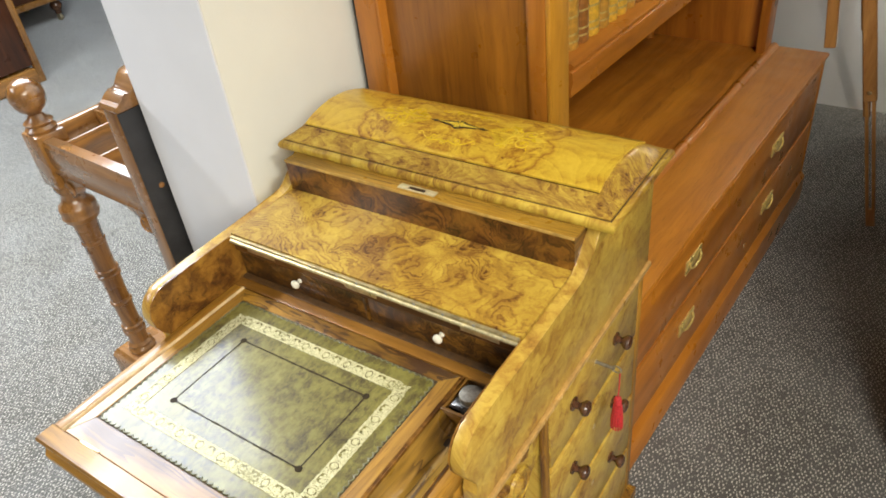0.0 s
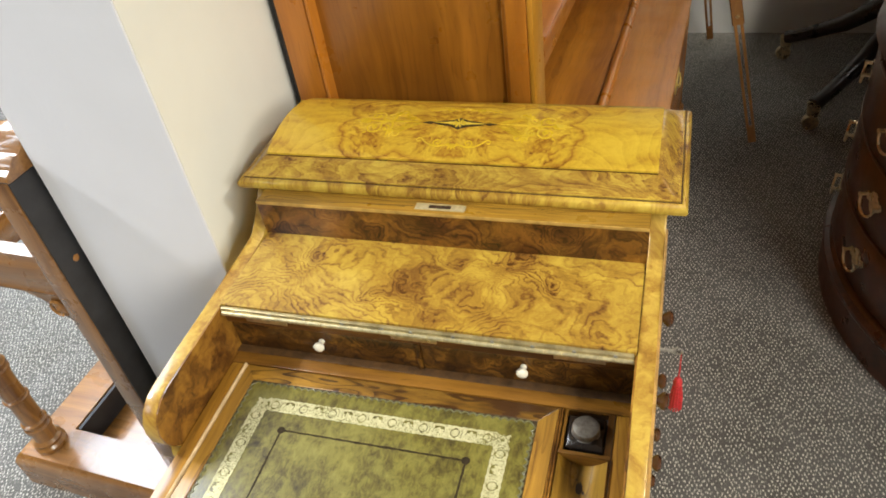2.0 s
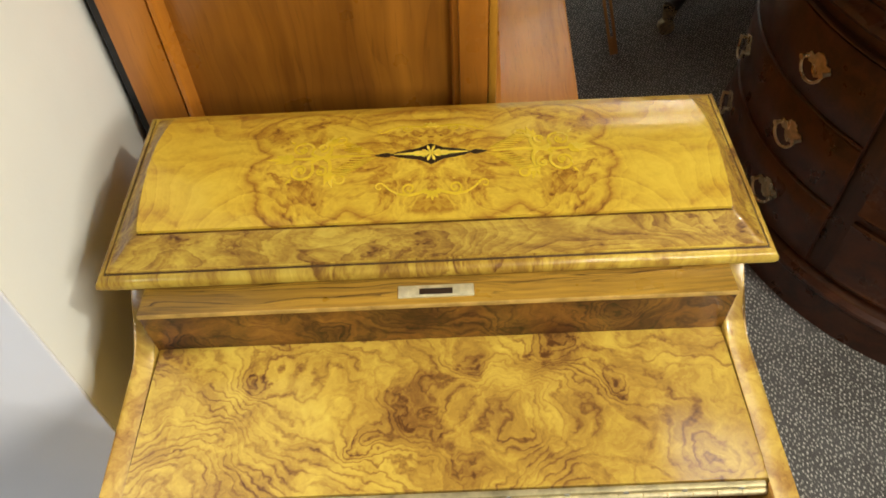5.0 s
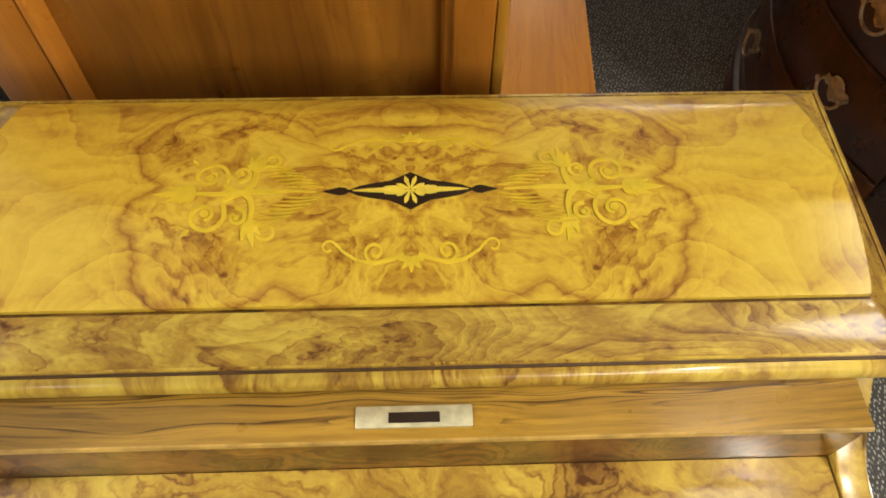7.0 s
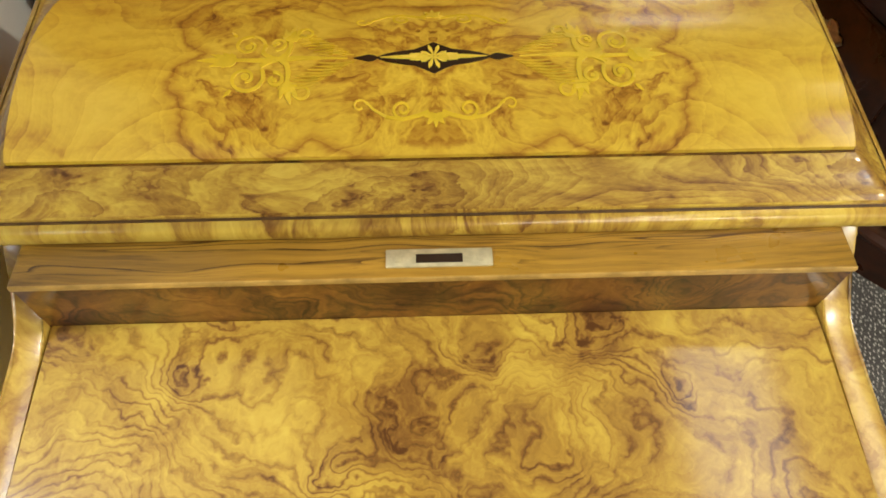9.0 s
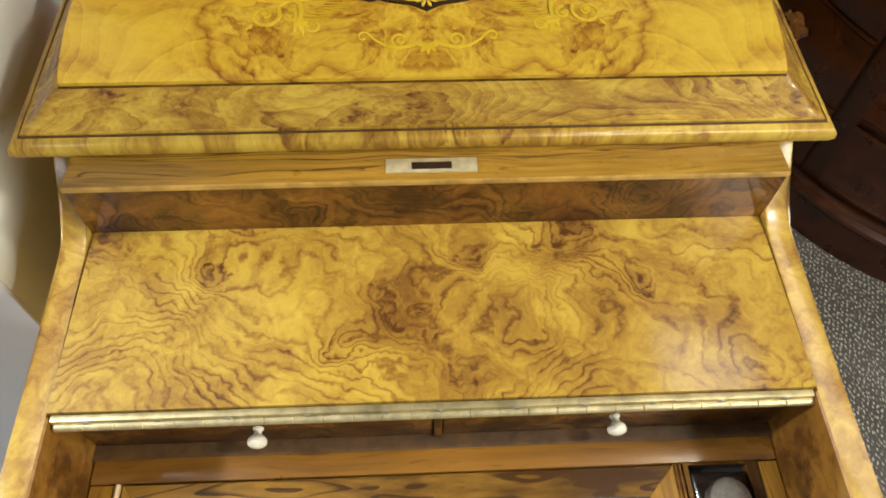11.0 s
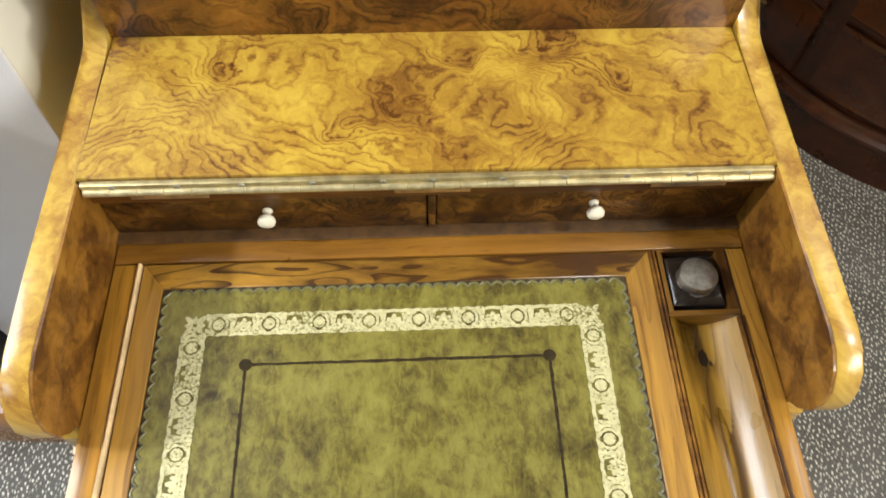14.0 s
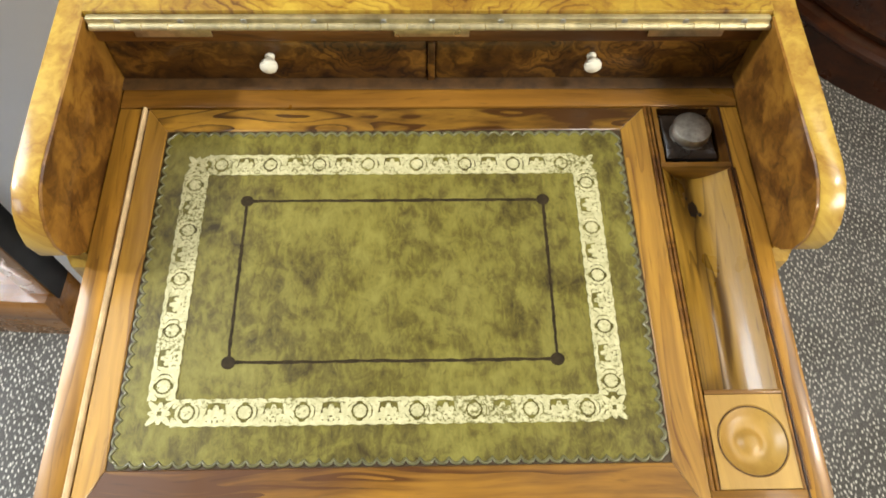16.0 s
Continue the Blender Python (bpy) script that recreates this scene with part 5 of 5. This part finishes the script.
part("shelf_post", lathe([(0.0, 0.0), (0.014, 0.0), (0.014, 0.02), (0.009, 0.03), (0.011, 0.2), (0.009, 0.34), (0.014, 0.385), (0.0, 0.385)], (-0.515, CL - 0.065, 0.0), segments=16), CHERRY["z"], case)

BOOKS = [plain("book_spine_" + n, c, 0.45, vary=0.35, scale=80, relief=0.1) for n, c in (("ochre", (0.60, 0.34, 0.03)), ("tan", (0.44, 0.225, 0.03)), ("brown", (0.27, 0.105, 0.02)))]
rng = random.Random(11)
y = 0.080
k = 0
while y < CL - 0.11:
    w, h, dep = rng.uniform(0.034, 0.042), rng.uniform(0.20, 0.23), rng.uniform(0.14, 0.15)
    b = thing("book", (0, 0, 0), "old leather-bound book with gilt bands on the shelf", "book", "books on the shelf")
    b.matrix_world = pose(CHEST[0], CHEST[1], 0.490 + 0.405, 0, 0, TURN_CHEST) @ pose(-0.190, y, 0.0)
    part("cover", prism([(-dep, 0.001), (-dep, w - 0.001), (-0.010, w - 0.001), (-0.004, w * 0.85), (0.0, w * 0.5), (-0.004, w * 0.15), (-0.010, 0.001)], "z", 0.0, h, 0.0008), BOOKS[k % 3 if k % 5 else 0], b)
    part("pages", box(-dep + 0.004, -0.012, 0.004, w - 0.004, 0.002, h + 0.0006, 0.0), PAPER, b)
    for f in (0.06, 0.12, 0.26, 0.40, 0.54, 0.68, 0.82, 0.94):
        part("gilt_band", prism([(-0.0100, w - 0.0006), (-0.0036, w * 0.86), (0.0008, w * 0.5), (-0.0036, w * 0.14), (-0.0100, 0.0006), (-0.02, w * 0.5)], "z", h * f, h * f + 0.0035), GILT, b)
    y += w + 0.001
    k += 1

# ---- the stick stand by the wall end ----
stand = thing("stick_stand", (-0.596, 0.058, 0.0), "turned oak stick stand with a divided top and ball finial", "stick stand", turn=-3.4)
SL, SD = -0.512, 0.56


def turned_post(x, y, finial):
    p = [(0.0, 0.100), (0.040, 0.100), (0.041, 0.110), (0.035, 0.117), (0.037, 0.124), (0.029, 0.131), (0.028, 0.160), (0.034, 0.164), (0.034, 0.172), (0.029, 0.176), (0.033, 0.181), (0.033, 0.188), (0.027, 0.192), (0.028, 0.262), (0.032, 0.265), (0.032, 0.271), (0.028, 0.274), (0.029, 0.350), (0.034, 0.353), (0.034, 0.360), (0.030, 0.363), (0.034, 0.368), (0.034, 0.375), (0.029, 0.378), (0.031, 0.455), (0.034, 0.458), (0.034, 0.464), (0.031, 0.467), (0.035, 0.525), (0.047, 0.531), (0.052, 0.543), (0.048, 0.553), (0.051, 0.561), (0.048, 0.571), (0.036, 0.580), (0.030, 0.600), (0.036, 0.612), (0.039, 0.618), (0.039, 0.630), (0.0, 0.630)]
    post = part("turned_post", lathe([(r * 0.84, 0.1 + (z - 0.1) * 0.972) for r, z in p], (x, y, 0), segments=28), OAK["z"], stand, "ring-turned oak post")
    part("post_block", box(x - 0.034, x + 0.034, y - 0.034, y + 0.034, 0.6155, 0.745, 0.005), OAK["z"], post)
    if finial:
        part("ball_finial", lathe([(0.0, 0.762), (0.030, 0.762), (0.033, 0.769), (0.027, 0.776), (0.031, 0.783), (0.020, 0.790), (0.015, 0.800), (0.018, 0.806), (0.027, 0.812), (0.034, 0.824), (0.0365, 0.836), (0.0355, 0.837), (0.0368, 0.840), (0.0358, 0.841), (0.0368, 0.844), (0.035, 0.856), (0.028, 0.868), (0.016, 0.876), (0.0, 0.879)], (x, y, -0.017), segments=28), OAK["z"], post, "oak ball finial")


NX, NY = -0.412, 0.056
turned_post(NX, NY, True)
turned_post(NX, SD - 0.062, True)
for y0 in (0.028, SD - 0.104):
    part("flat_post", box(-0.040, 0.002, y0, y0 + 0.076, 0.100, 0.880, 0.003), OAK["z"], stand, "flat oak post against the wall")
    part("black_side", box(0.0025, 0.0060, y0 + 0.001, y0 + 0.075, 0.002, 0.878, 0.001), BLACK, stand, "black-stained outer face")
    crest = [(0.000, 0.8805), (-0.004, 0.886), (0.000, 0.893), (0.011, 0.895), (0.016, 0.904), (0.026, 0.909), (0.036, 0.906), (0.042, 0.911), (0.047, 0.924), (0.058, 0.934), (0.070, 0.936), (0.078, 0.930), (0.078, 0.8805)]
    part("post_cap", prism([(y0 + d, z) for d, z in crest], "x", -0.044, 0.010, 0.002), OAK_POLISHED, stand, "worn polished moulded cap")
    part("plug", lathe([(0.0, 0.0), (0.006, 0.0), (0.005, 0.0015), (0.0, 0.002)], (0.0060, y0 + 0.032, 0.720), X90, 14), OAK["z"], stand)
for y0 in (NY - 0.022, SD - NY - 0.014):
    part("top_rail", prism([(y0, 0.650), (y0 - 0.004, 0.658), (y0, 0.666), (y0 - 0.004, 0.682), (y0 - 0.004, 0.716), (y0, 0.724), (y0, 0.734), (y0 + 0.024, 0.734), (y0 + 0.024, 0.650)], "x", NX + 0.03, -0.039, 0.001), OAK["x"], stand, "moulded oak rail")
part("side_rail", box(NX - 0.034, NX - 0.016, NY + 0.034, SD - NY - 0.034, 0.650, 0.734, 0.003), OAK["y"], stand)
part("side_rail", box(-0.028, -0.006, 0.105, SD - 0.105, 0.650, 0.734, 0.003), OAK["y"], stand)
COLS, ROWS = (-0.332, -0.200), (0.187, 0.304, 0.421)
for x in COLS:
    part("divider", box(x - 0.0035, x + 0.0035, NY + 0.003, SD - NY - 0.015, 0.672, 0.731, 0.001), OAK["y"], stand)
for y, (a, b) in itertools.product(ROWS, zip((NX - 0.0155,) + COLS, COLS + (-0.0285,))):
    part("divider", box(a + 0.004, b - 0.004, y - 0.0035, y + 0.0035, 0.672, 0.731, 0.001), OAK["x"], stand)
for x, s in ((NX + 0.060, 1), (-0.060, -1)):
    br = part("carved_bracket", prism([(x - s * 0.022, 0.650), (x + s * 0.070, 0.650), (x + s * 0.055, 0.640), (x + s * 0.030, 0.636), (x + s * 0.020, 0.620), (x + s * 0.006, 0.600), (x - s * 0.010, 0.592), (x - s * 0.022, 0.600)], "y", NY - 0.020, NY + 0.004, 0.002), OAK["x"], stand)
    part("carved_rosette", lathe([(0.0, 0.0), (0.017, 0.0), (0.019, 0.003), (0.015, 0.006), (0.012, 0.003), (0.006, 0.004), (0.0, 0.008)], (x + s * 0.002, NY - 0.020, 0.622), FRONT, 16), OAK["z"], br)
base = bmesh.new()
bx0, bx1, by0, by1 = SL + 0.030, 0.008, 0.0, SD
rim = [(0.0, 0.0), (0.0, 0.078), (0.006, 0.092), (0.014, 0.100), (0.100, 0.100), (0.100, 0.030)]
loops = ring_loft(base, [(bx0 + d, bx1 - d * (0.5 if d > 0.05 else 1), by0 + d, by1 - d, z) for d, z in rim])
base.faces.new(loops[-1])
base.faces.new(loops[0][::-1])
part("base_tray", base, OAK["x"], stand, "oak base with an open drip well")
part("well_liner", box(bx0 + 0.104, bx0 + 0.112, by0 + 0.104, by1 - 0.104, 0.032, 0.098, 0.0), BLACK, stand)

# ---- the oval pedestal desk ----
OC, OA, OB = (1.165, 1.0), 0.505, 0.550
oval = thing("oval_desk", (OC[0], OC[1], 0.0), "dark mahogany oval pedestal desk with brass swan-neck handles", "desk")


def oval_at(deg, off, z):
    t = radians(deg)
    x, y = OA * math.cos(t), OB * math.sin(t)
    nx, ny = math.cos(t) / OA, math.sin(t) / OB
    l = math.hypot(nx, ny)
    return (x + off * nx / l, y + off * ny / l, z)


def oval_band(profile, a0=0.0, a1=360.0, n=96, close=True):
    """Sweeps (offset, height) points round the oval, or along a stretch of it."""
    bm = bmesh.new()
    whole = a1 - a0 >= 359.9
    angles = [a0 + (a1 - a0) * k / n for k in range(n if whole else n + 1)]
    cols = [[bm.verts.new(oval_at(a, o, z)) for o, z in profile] for a in angles]
    m = len(profile)
    for i in range(len(cols) if whole else len(cols) - 1):
        p, q = cols[i], cols[(i + 1) % len(cols)]
        for k in range(m if close else m - 1):
            j = (k + 1) % m
            bm.faces.new((p[k], q[k], q[j], p[j]))
    if not whole and close:
        bm.faces.new(cols[0])
        bm.faces.new(cols[-1][::-1])
    return bm


part("carcase", oval_band([(-0.020, 0.100), (-0.020, 0.620), (-0.15, 0.620), (-0.15, 0.100)]), MAHOGANY["z"], oval)
part("plinth", oval_band([(0.0, 0.0), (0.0, 0.086), (0.006, 0.090), (0.008, 0.096), (0.006, 0.102), (0.0, 0.105), (-0.006, 0.107), (-0.009, 0.113), (-0.015, 0.118), (-0.020, 0.119), (-0.15, 0.119), (-0.15, 0.0)]), MAHOGANY["x"], oval, "moulded plinth")
part("waist_moulding", oval_band([(-0.020, 0.615), (-0.008, 0.620), (0.004, 0.628), (0.010, 0.638), (0.004, 0.648), (-0.006, 0.654), (-0.012, 0.662), (-0.15, 0.662), (-0.15, 0.615)]), MAHOGANY["x"], oval, "carved waist moulding")
part("frieze", oval_band([(-0.016, 0.662), (-0.016, 0.755), (-0.15, 0.755), (-0.15, 0.662)]), MAHOGANY["x"], oval)
top = oval_band([(0.012, 0.755), (0.022, 0.760), (0.026, 0.770), (0.020, 0.780), (0.010, 0.785)], close=False)
bmesh.ops.contextual_create(top, geom=[e for e in top.edges if e.is_boundary and e.verts[0].co.z > 0.78])
bmesh.ops.contextual_create(top, geom=[e for e in top.edges if e.is_boundary and e.verts[0].co.z < 0.76])
part("top_board", top, MAHOGANY["x"], oval)


def swan_handle(parent, deg, z):
    c, n = Vector(oval_at(deg, -0.007, z)), (Vector(oval_at(deg, 1, z)) - Vector(oval_at(deg, 0, z)))
    side = Vector((-n.y, n.x, 0))
    up = Vector((0, 0, 1))

    def at(a, b, d):
        return c + side * a + up * b + n * d

    out = [(-0.034, 0.004), (-0.028, 0.014), (-0.018, 0.012), (-0.012, 0.022), (0.0, 0.026), (0.012, 0.022), (0.018, 0.012), (0.028, 0.014), (0.034, 0.004), (0.026, -0.006), (0.016, -0.004), (0.010, -0.018), (0.0, -0.024), (-0.010, -0.018), (-0.016, -0.004), (-0.026, -0.006)]
    bm = bmesh.new()
    a = [bm.verts.new(at(x, y, 0.0)) for x, y in out]
    b = [bm.verts.new(at(x, y, 0.0022)) for x, y in out]
    bm.faces.new(a), bm.faces.new(b)
    for k in range(len(out)):
        bm.faces.new((a[k], a[(k + 1) % len(out)], b[(k + 1) % len(out)], b[k]))
    h = part("handle", bm, BRONZE, parent, "pierced brass plate with a swan-neck bail")
    bm = bmesh.new()
    put_tube(bm, [at(0.030 * math.cos(t), 0.004 + 0.030 * math.sin(t), 0.014 - 0.003 * math.sin(t)) for t in (math.pi + math.pi * k / 12 for k in range(13))], 0.0030, 8)
    for s in (-1, 1):
        put_tube(bm, [at(s * 0.030, 0.004, 0.0), at(s * 0.030, 0.004, 0.010), at(s * 0.030, 0.004, 0.018)], [0.0042, 0.0040, 0.0058], 10)
    part("bail", bm, BRONZE, h)


def oval_face(name, a0, a1, z0, z1, label, raised=False):
    if raised:
        prof = [(-0.0195, z0 + 0.002), (-0.0125, z0 + 0.002), (-0.0095, z0 + 0.008), (-0.0120, z0 + 0.014), (-0.0120, z1 - 0.014), (-0.0095, z1 - 0.008), (-0.0125, z1 - 0.002), (-0.0195, z1 - 0.002)]
    else:
        prof = [(-0.0195, z0), (-0.0095, z0), (-0.0075, z0 + 0.003), (-0.0075, z1 - 0.003), (-0.0095, z1), (-0.0195, z1)]
    return part(name, oval_band(prof, a0, a1, 22), MAHOGANY["x"], oval, label)


for c0 in (153.0, 333.0):
    for z0, z1 in ((0.130, 0.274), (0.284, 0.428), (0.438, 0.582)):
        d = oval_face("drawer", c0, c0 + 58, z0, z1, "bowed mahogany drawer")
        for a in (c0 + 12, c0 + 42):
            swan_handle(d, a, (z0 + z1) / 2 + 0.002)
    for z in (0.279, 0.433, 0.590):
        part("drawer_rail", oval_band([(-0.0195, z - 0.0044), (-0.0080, z - 0.0040), (-0.0052, z - 0.0015), (-0.0052, z + 0.0015), (-0.0080, z + 0.0040), (-0.0195, z + 0.0044)], c0, c0 + 58, 22), MAHOGANY["x"], oval, "rounded rail between the drawers")
    d = oval_face("frieze_drawer", c0, c0 + 58, 0.672, 0.745, "bowed frieze drawer")
    swan_handle(d, c0 + 45, 0.712)
for a0, a1 in ((216, 254), (259, 297), (302, 328), (36, 74), (79, 117), (122, 148)):
    for z0, z1 in ((0.130, 0.285), (0.300, 0.450), (0.465, 0.605)):
        oval_face("raised_panel", a0, a1, z0, z1, "raised mahogany panel", True)

# ---- the easel ----
easel = thing("easel", (0.524, 1.62, 0.0), "light wooden folding tripod easel with brass screws", "easel")
EASEL = wood("easel_beech", (0.30, 0.12, 0.025), (0.55, 0.27, 0.07), "z", 60, 0.4, 0.2)


def bar(a, b, wide, thick, face=(0, -1, 0)):
    """A straight batten from a to b."""
    a, b = Vector(a), Vector(b)
    d = (b - a).normalized()
    s = d.cross(Vector(face)).normalized()
    f = s.cross(d).normalized()
    bm = bmesh.new()
    rings = [[bm.verts.new(p + s * u * wide / 2 + f * v * thick / 2) for u, v in ((-1, -1), (1, -1), (1, 1), (-1, 1))] for p in (a, b)]
    for k in range(4):
        j = (k + 1) % 4
        bm.faces.new((rings[0][k], rings[0][j], rings[1][j], rings[1][k]))
    bm.faces.new(rings[0][::-1]), bm.faces.new(rings[1])
    bmesh.ops.bevel(bm, geom=list(bm.edges), offset=min(wide, thick) * 0.12, segments=1, affect="EDGES")
    return bm


APEX = Vector((-0.36, 0.20, 1.55))
for foot in ((0.0, 0.0, 0.0), (-0.70, 0.10, 0.0), (-0.13, 0.74, 0.0)):
    f = Vector(foot)
    if foot[0] == -0.70:
        f = Vector((-0.225, 0.10, 0.50))
        part("leg_upper", bar(f, APEX, 0.030, 0.016), EASEL, easel)
        continue
    d = APEX - f
    leg = part("leg_upper", bar(f + d * 0.245, APEX, 0.034, 0.018), EASEL, easel, "flat beech leg")
    side = Vector((1, 0, 0)) if foot[1] < 0.5 else Vector((1, 0, 0))
    for s in (-1, 1):
        part("leg_lower", bar(f + d * 0.035 + side * s * 0.0085, f + d * 0.30 + side * s * 0.0095, 0.0085, 0.014), EASEL, leg, "slender lower batten")
    part("leg_foot", bar(f + d * 0.006, f + d * 0.04, 0.024, 0.016), EASEL, leg)
    part("foot_spike", put_tube(bmesh.new(), [f, f + d * 0.012], [0.0015, 0.004], 8), STEEL, leg)
    c = f + d * 0.262
    part("brass_screw", lathe([(0.0, 0.0), (0.006, 0.0), (0.005, 0.003), (0.0, 0.004)], c + Vector((0, -0.010, 0)), FRONT, 12), BRASS, leg)
part("apex_block", box(APEX.x - 0.04, APEX.x + 0.04, APEX.y - 0.03, APEX.y + 0.03, APEX.z - 0.03, APEX.z + 0.04, 0.004), EASEL, easel)

# ---- the dark swivel armchair in the corner ----
chair = thing("swivel_armchair", (1.00, 2.00, 0.0), "black hide swivel armchair, brass castors, mahogany legs blackened for the corner's shade", "armchair")
for a in (222, 150, 78, 6, 294):
    t = radians(a)
    # Mahogany legs coloured near-black to put the corner's shade into them.
    leg = part("leg", put_tube(bmesh.new(), [(r * math.cos(t), r * math.sin(t), z) for r, z in ((0.03, 0.30), (0.10, 0.28), (0.22, 0.18), (0.35, 0.11), (0.405, 0.085))], [0.03, 0.032, 0.028, 0.022, 0.024], 12), EBONY, chair)
    part("castor", lathe([(0.0, -0.012), (0.024, -0.012), (0.026, -0.006), (0.026, 0.006), (0.024, 0.012), (0.0, 0.012)], (0.410 * math.cos(t), 0.410 * math.sin(t), 0.026), FRONT, 16), BRONZE, leg, "brass castor")
    part("castor_cup", lathe([(0.0, 0.040), (0.016, 0.042), (0.020, 0.060), (0.023, 0.090), (0.0, 0.092)], (0.405 * math.cos(t), 0.405 * math.sin(t), 0), segments=14), BRONZE, leg)
part("column", lathe([(0.0, 0.24), (0.05, 0.24), (0.055, 0.30), (0.04, 0.32), (0.04, 0.40), (0.0, 0.40)]), MAHOGANY["z"], chair)
part("seat", lathe([(0.0, 0.40), (0.25, 0.40), (0.30, 0.42), (0.315, 0.46), (0.30, 0.50), (0.24, 0.525), (0.0, 0.535)], segments=32), HIDE, chair, "padded black hide seat")
bm = bmesh.new()
cols = []
for k in range(25):
    a = radians(-30 + 240 * k / 24)
    hgt = 0.72 + 0.33 * max(0.0, math.sin(math.pi * k / 24)) ** 1.5
    cols.append([bm.verts.new((r * math.cos(a), r * math.sin(a), z)) for r, z in ((0.27, 0.44), (0.27, hgt - 0.03), (0.30, hgt), (0.35, hgt - 0.01), (0.375, hgt - 0.05), (0.36, 0.60), (0.33, 0.43))])
for p, q in zip(cols, cols[1:]):
    for k in range(7):
        j = (k + 1) % 7
        bm.faces.new((p[k], q[k], q[j], p[j]))
bm.faces.new(cols[0]), bm.faces.new(cols[-1][::-1])
part("back", bm, HIDE, chair, "curved black hide back and arms")
tag = thing("price_tag", (0.755, 2.150, 0.150), "small white paper tag hanging on the chair leg", "tag")
part("card", prism([(-0.030, 0.0), (0.022, -0.012), (0.030, 0.0), (-0.010, 0.014)], "z", 0.0, 0.0012), PAPER, tag)

# ---- furniture across the shop ----
board = thing("sideboard", (-4.30, 2.06, 0.0), "dark mahogany sideboard on turned feet with castors", "sideboard")
part("body", box(-0.50, 0.0, -1.30, 0.0, 0.175, 0.900, 0.006), MAHOGANY["z"], board)
part("bottom_rail", box(-0.50, 0.012, -1.31, 0.010, 0.135, 0.175, 0.008), OAK["y"], board, "lighter moulded bottom rail")
part("front_panel", box(0.0005, 0.010, -1.20, -0.10, 0.24, 0.82, 0.006), MAHOGANY["x"], board)
for x, y in ((-0.04, -0.04), (-0.46, -0.04), (-0.04, -1.26), (-0.46, -1.26)):
    foot = part("foot", lathe([(0.0, 0.045), (0.018, 0.045), (0.022, 0.065), (0.038, 0.085), (0.040, 0.105), (0.030, 0.122), (0.034, 0.135), (0.0, 0.135)], (x, y, 0)), KNOBWOOD, board)
    part("castor", lathe([(0.0, -0.010), (0.022, -0.010), (0.024, 0.0), (0.022, 0.010), (0.0, 0.010)], (x, y, 0.024), FRONT, 16), BRONZE, foot, "brass castor")
cabinet = thing("cabinet", (-3.42, 1.33, 0.0), "dark mahogany cabinet with lighter corner posts", "cabinet")
part("body", box(-0.45, -0.004, -0.80, -0.03, 0.10, 1.10, 0.004), MAHOGANY["z"], cabinet)
part("corner_post", box(-0.035, 0.004, -0.034, 0.0, 0.0, 1.12, 0.006), OAK["z"], cabinet)
part("corner_post", box(-0.45, -0.415, -0.034, 0.0, 0.0, 1.12, 0.006), OAK["z"], cabinet)
part("base_rail", box(-0.44, 0.012, -0.82, -0.036, 0.0, 0.085, 0.01), OAK["y"], cabinet)
console = thing("console_table", (-3.08, 1.84, 0.0), "reddish mahogany console table with scrolled supports on a plinth", "console table")
part("plinth", box(0.0, 1.05, 0.0, 0.42, 0.0, 0.080, 0.006), MAHOGANY["x"], console)
for x in (0.05, 0.88):
    o = [(0.06, 0.081), (0.20, 0.081), (0.235, 0.11), (0.225, 0.16), (0.18, 0.19), (0.17, 0.26), (0.22, 0.36), (0.30, 0.45), (0.36, 0.56), (0.36, 0.68), (0.28, 0.68), (0.27, 0.58), (0.20, 0.48), (0.12, 0.38), (0.08, 0.27), (0.085, 0.20), (0.04, 0.17), (0.025, 0.12)]
    sup = part("scroll_support", prism(o, "x", x, x + 0.10, 0.006), OAK["z"], console, "scrolled support")
    part("scroll_boss", lathe([(0.0, -0.006), (0.034, -0.006), (0.036, 0.0), (0.036, 0.11), (0.034, 0.116), (0.0, 0.116)], (x - 0.005, 0.045, 0.128), X90, 20), KNOBWOOD, sup)
part("table_top", box(-0.05, 1.10, -0.02, 0.46, 0.68, 0.76, 0.008), MAHOGANY["x"], console)
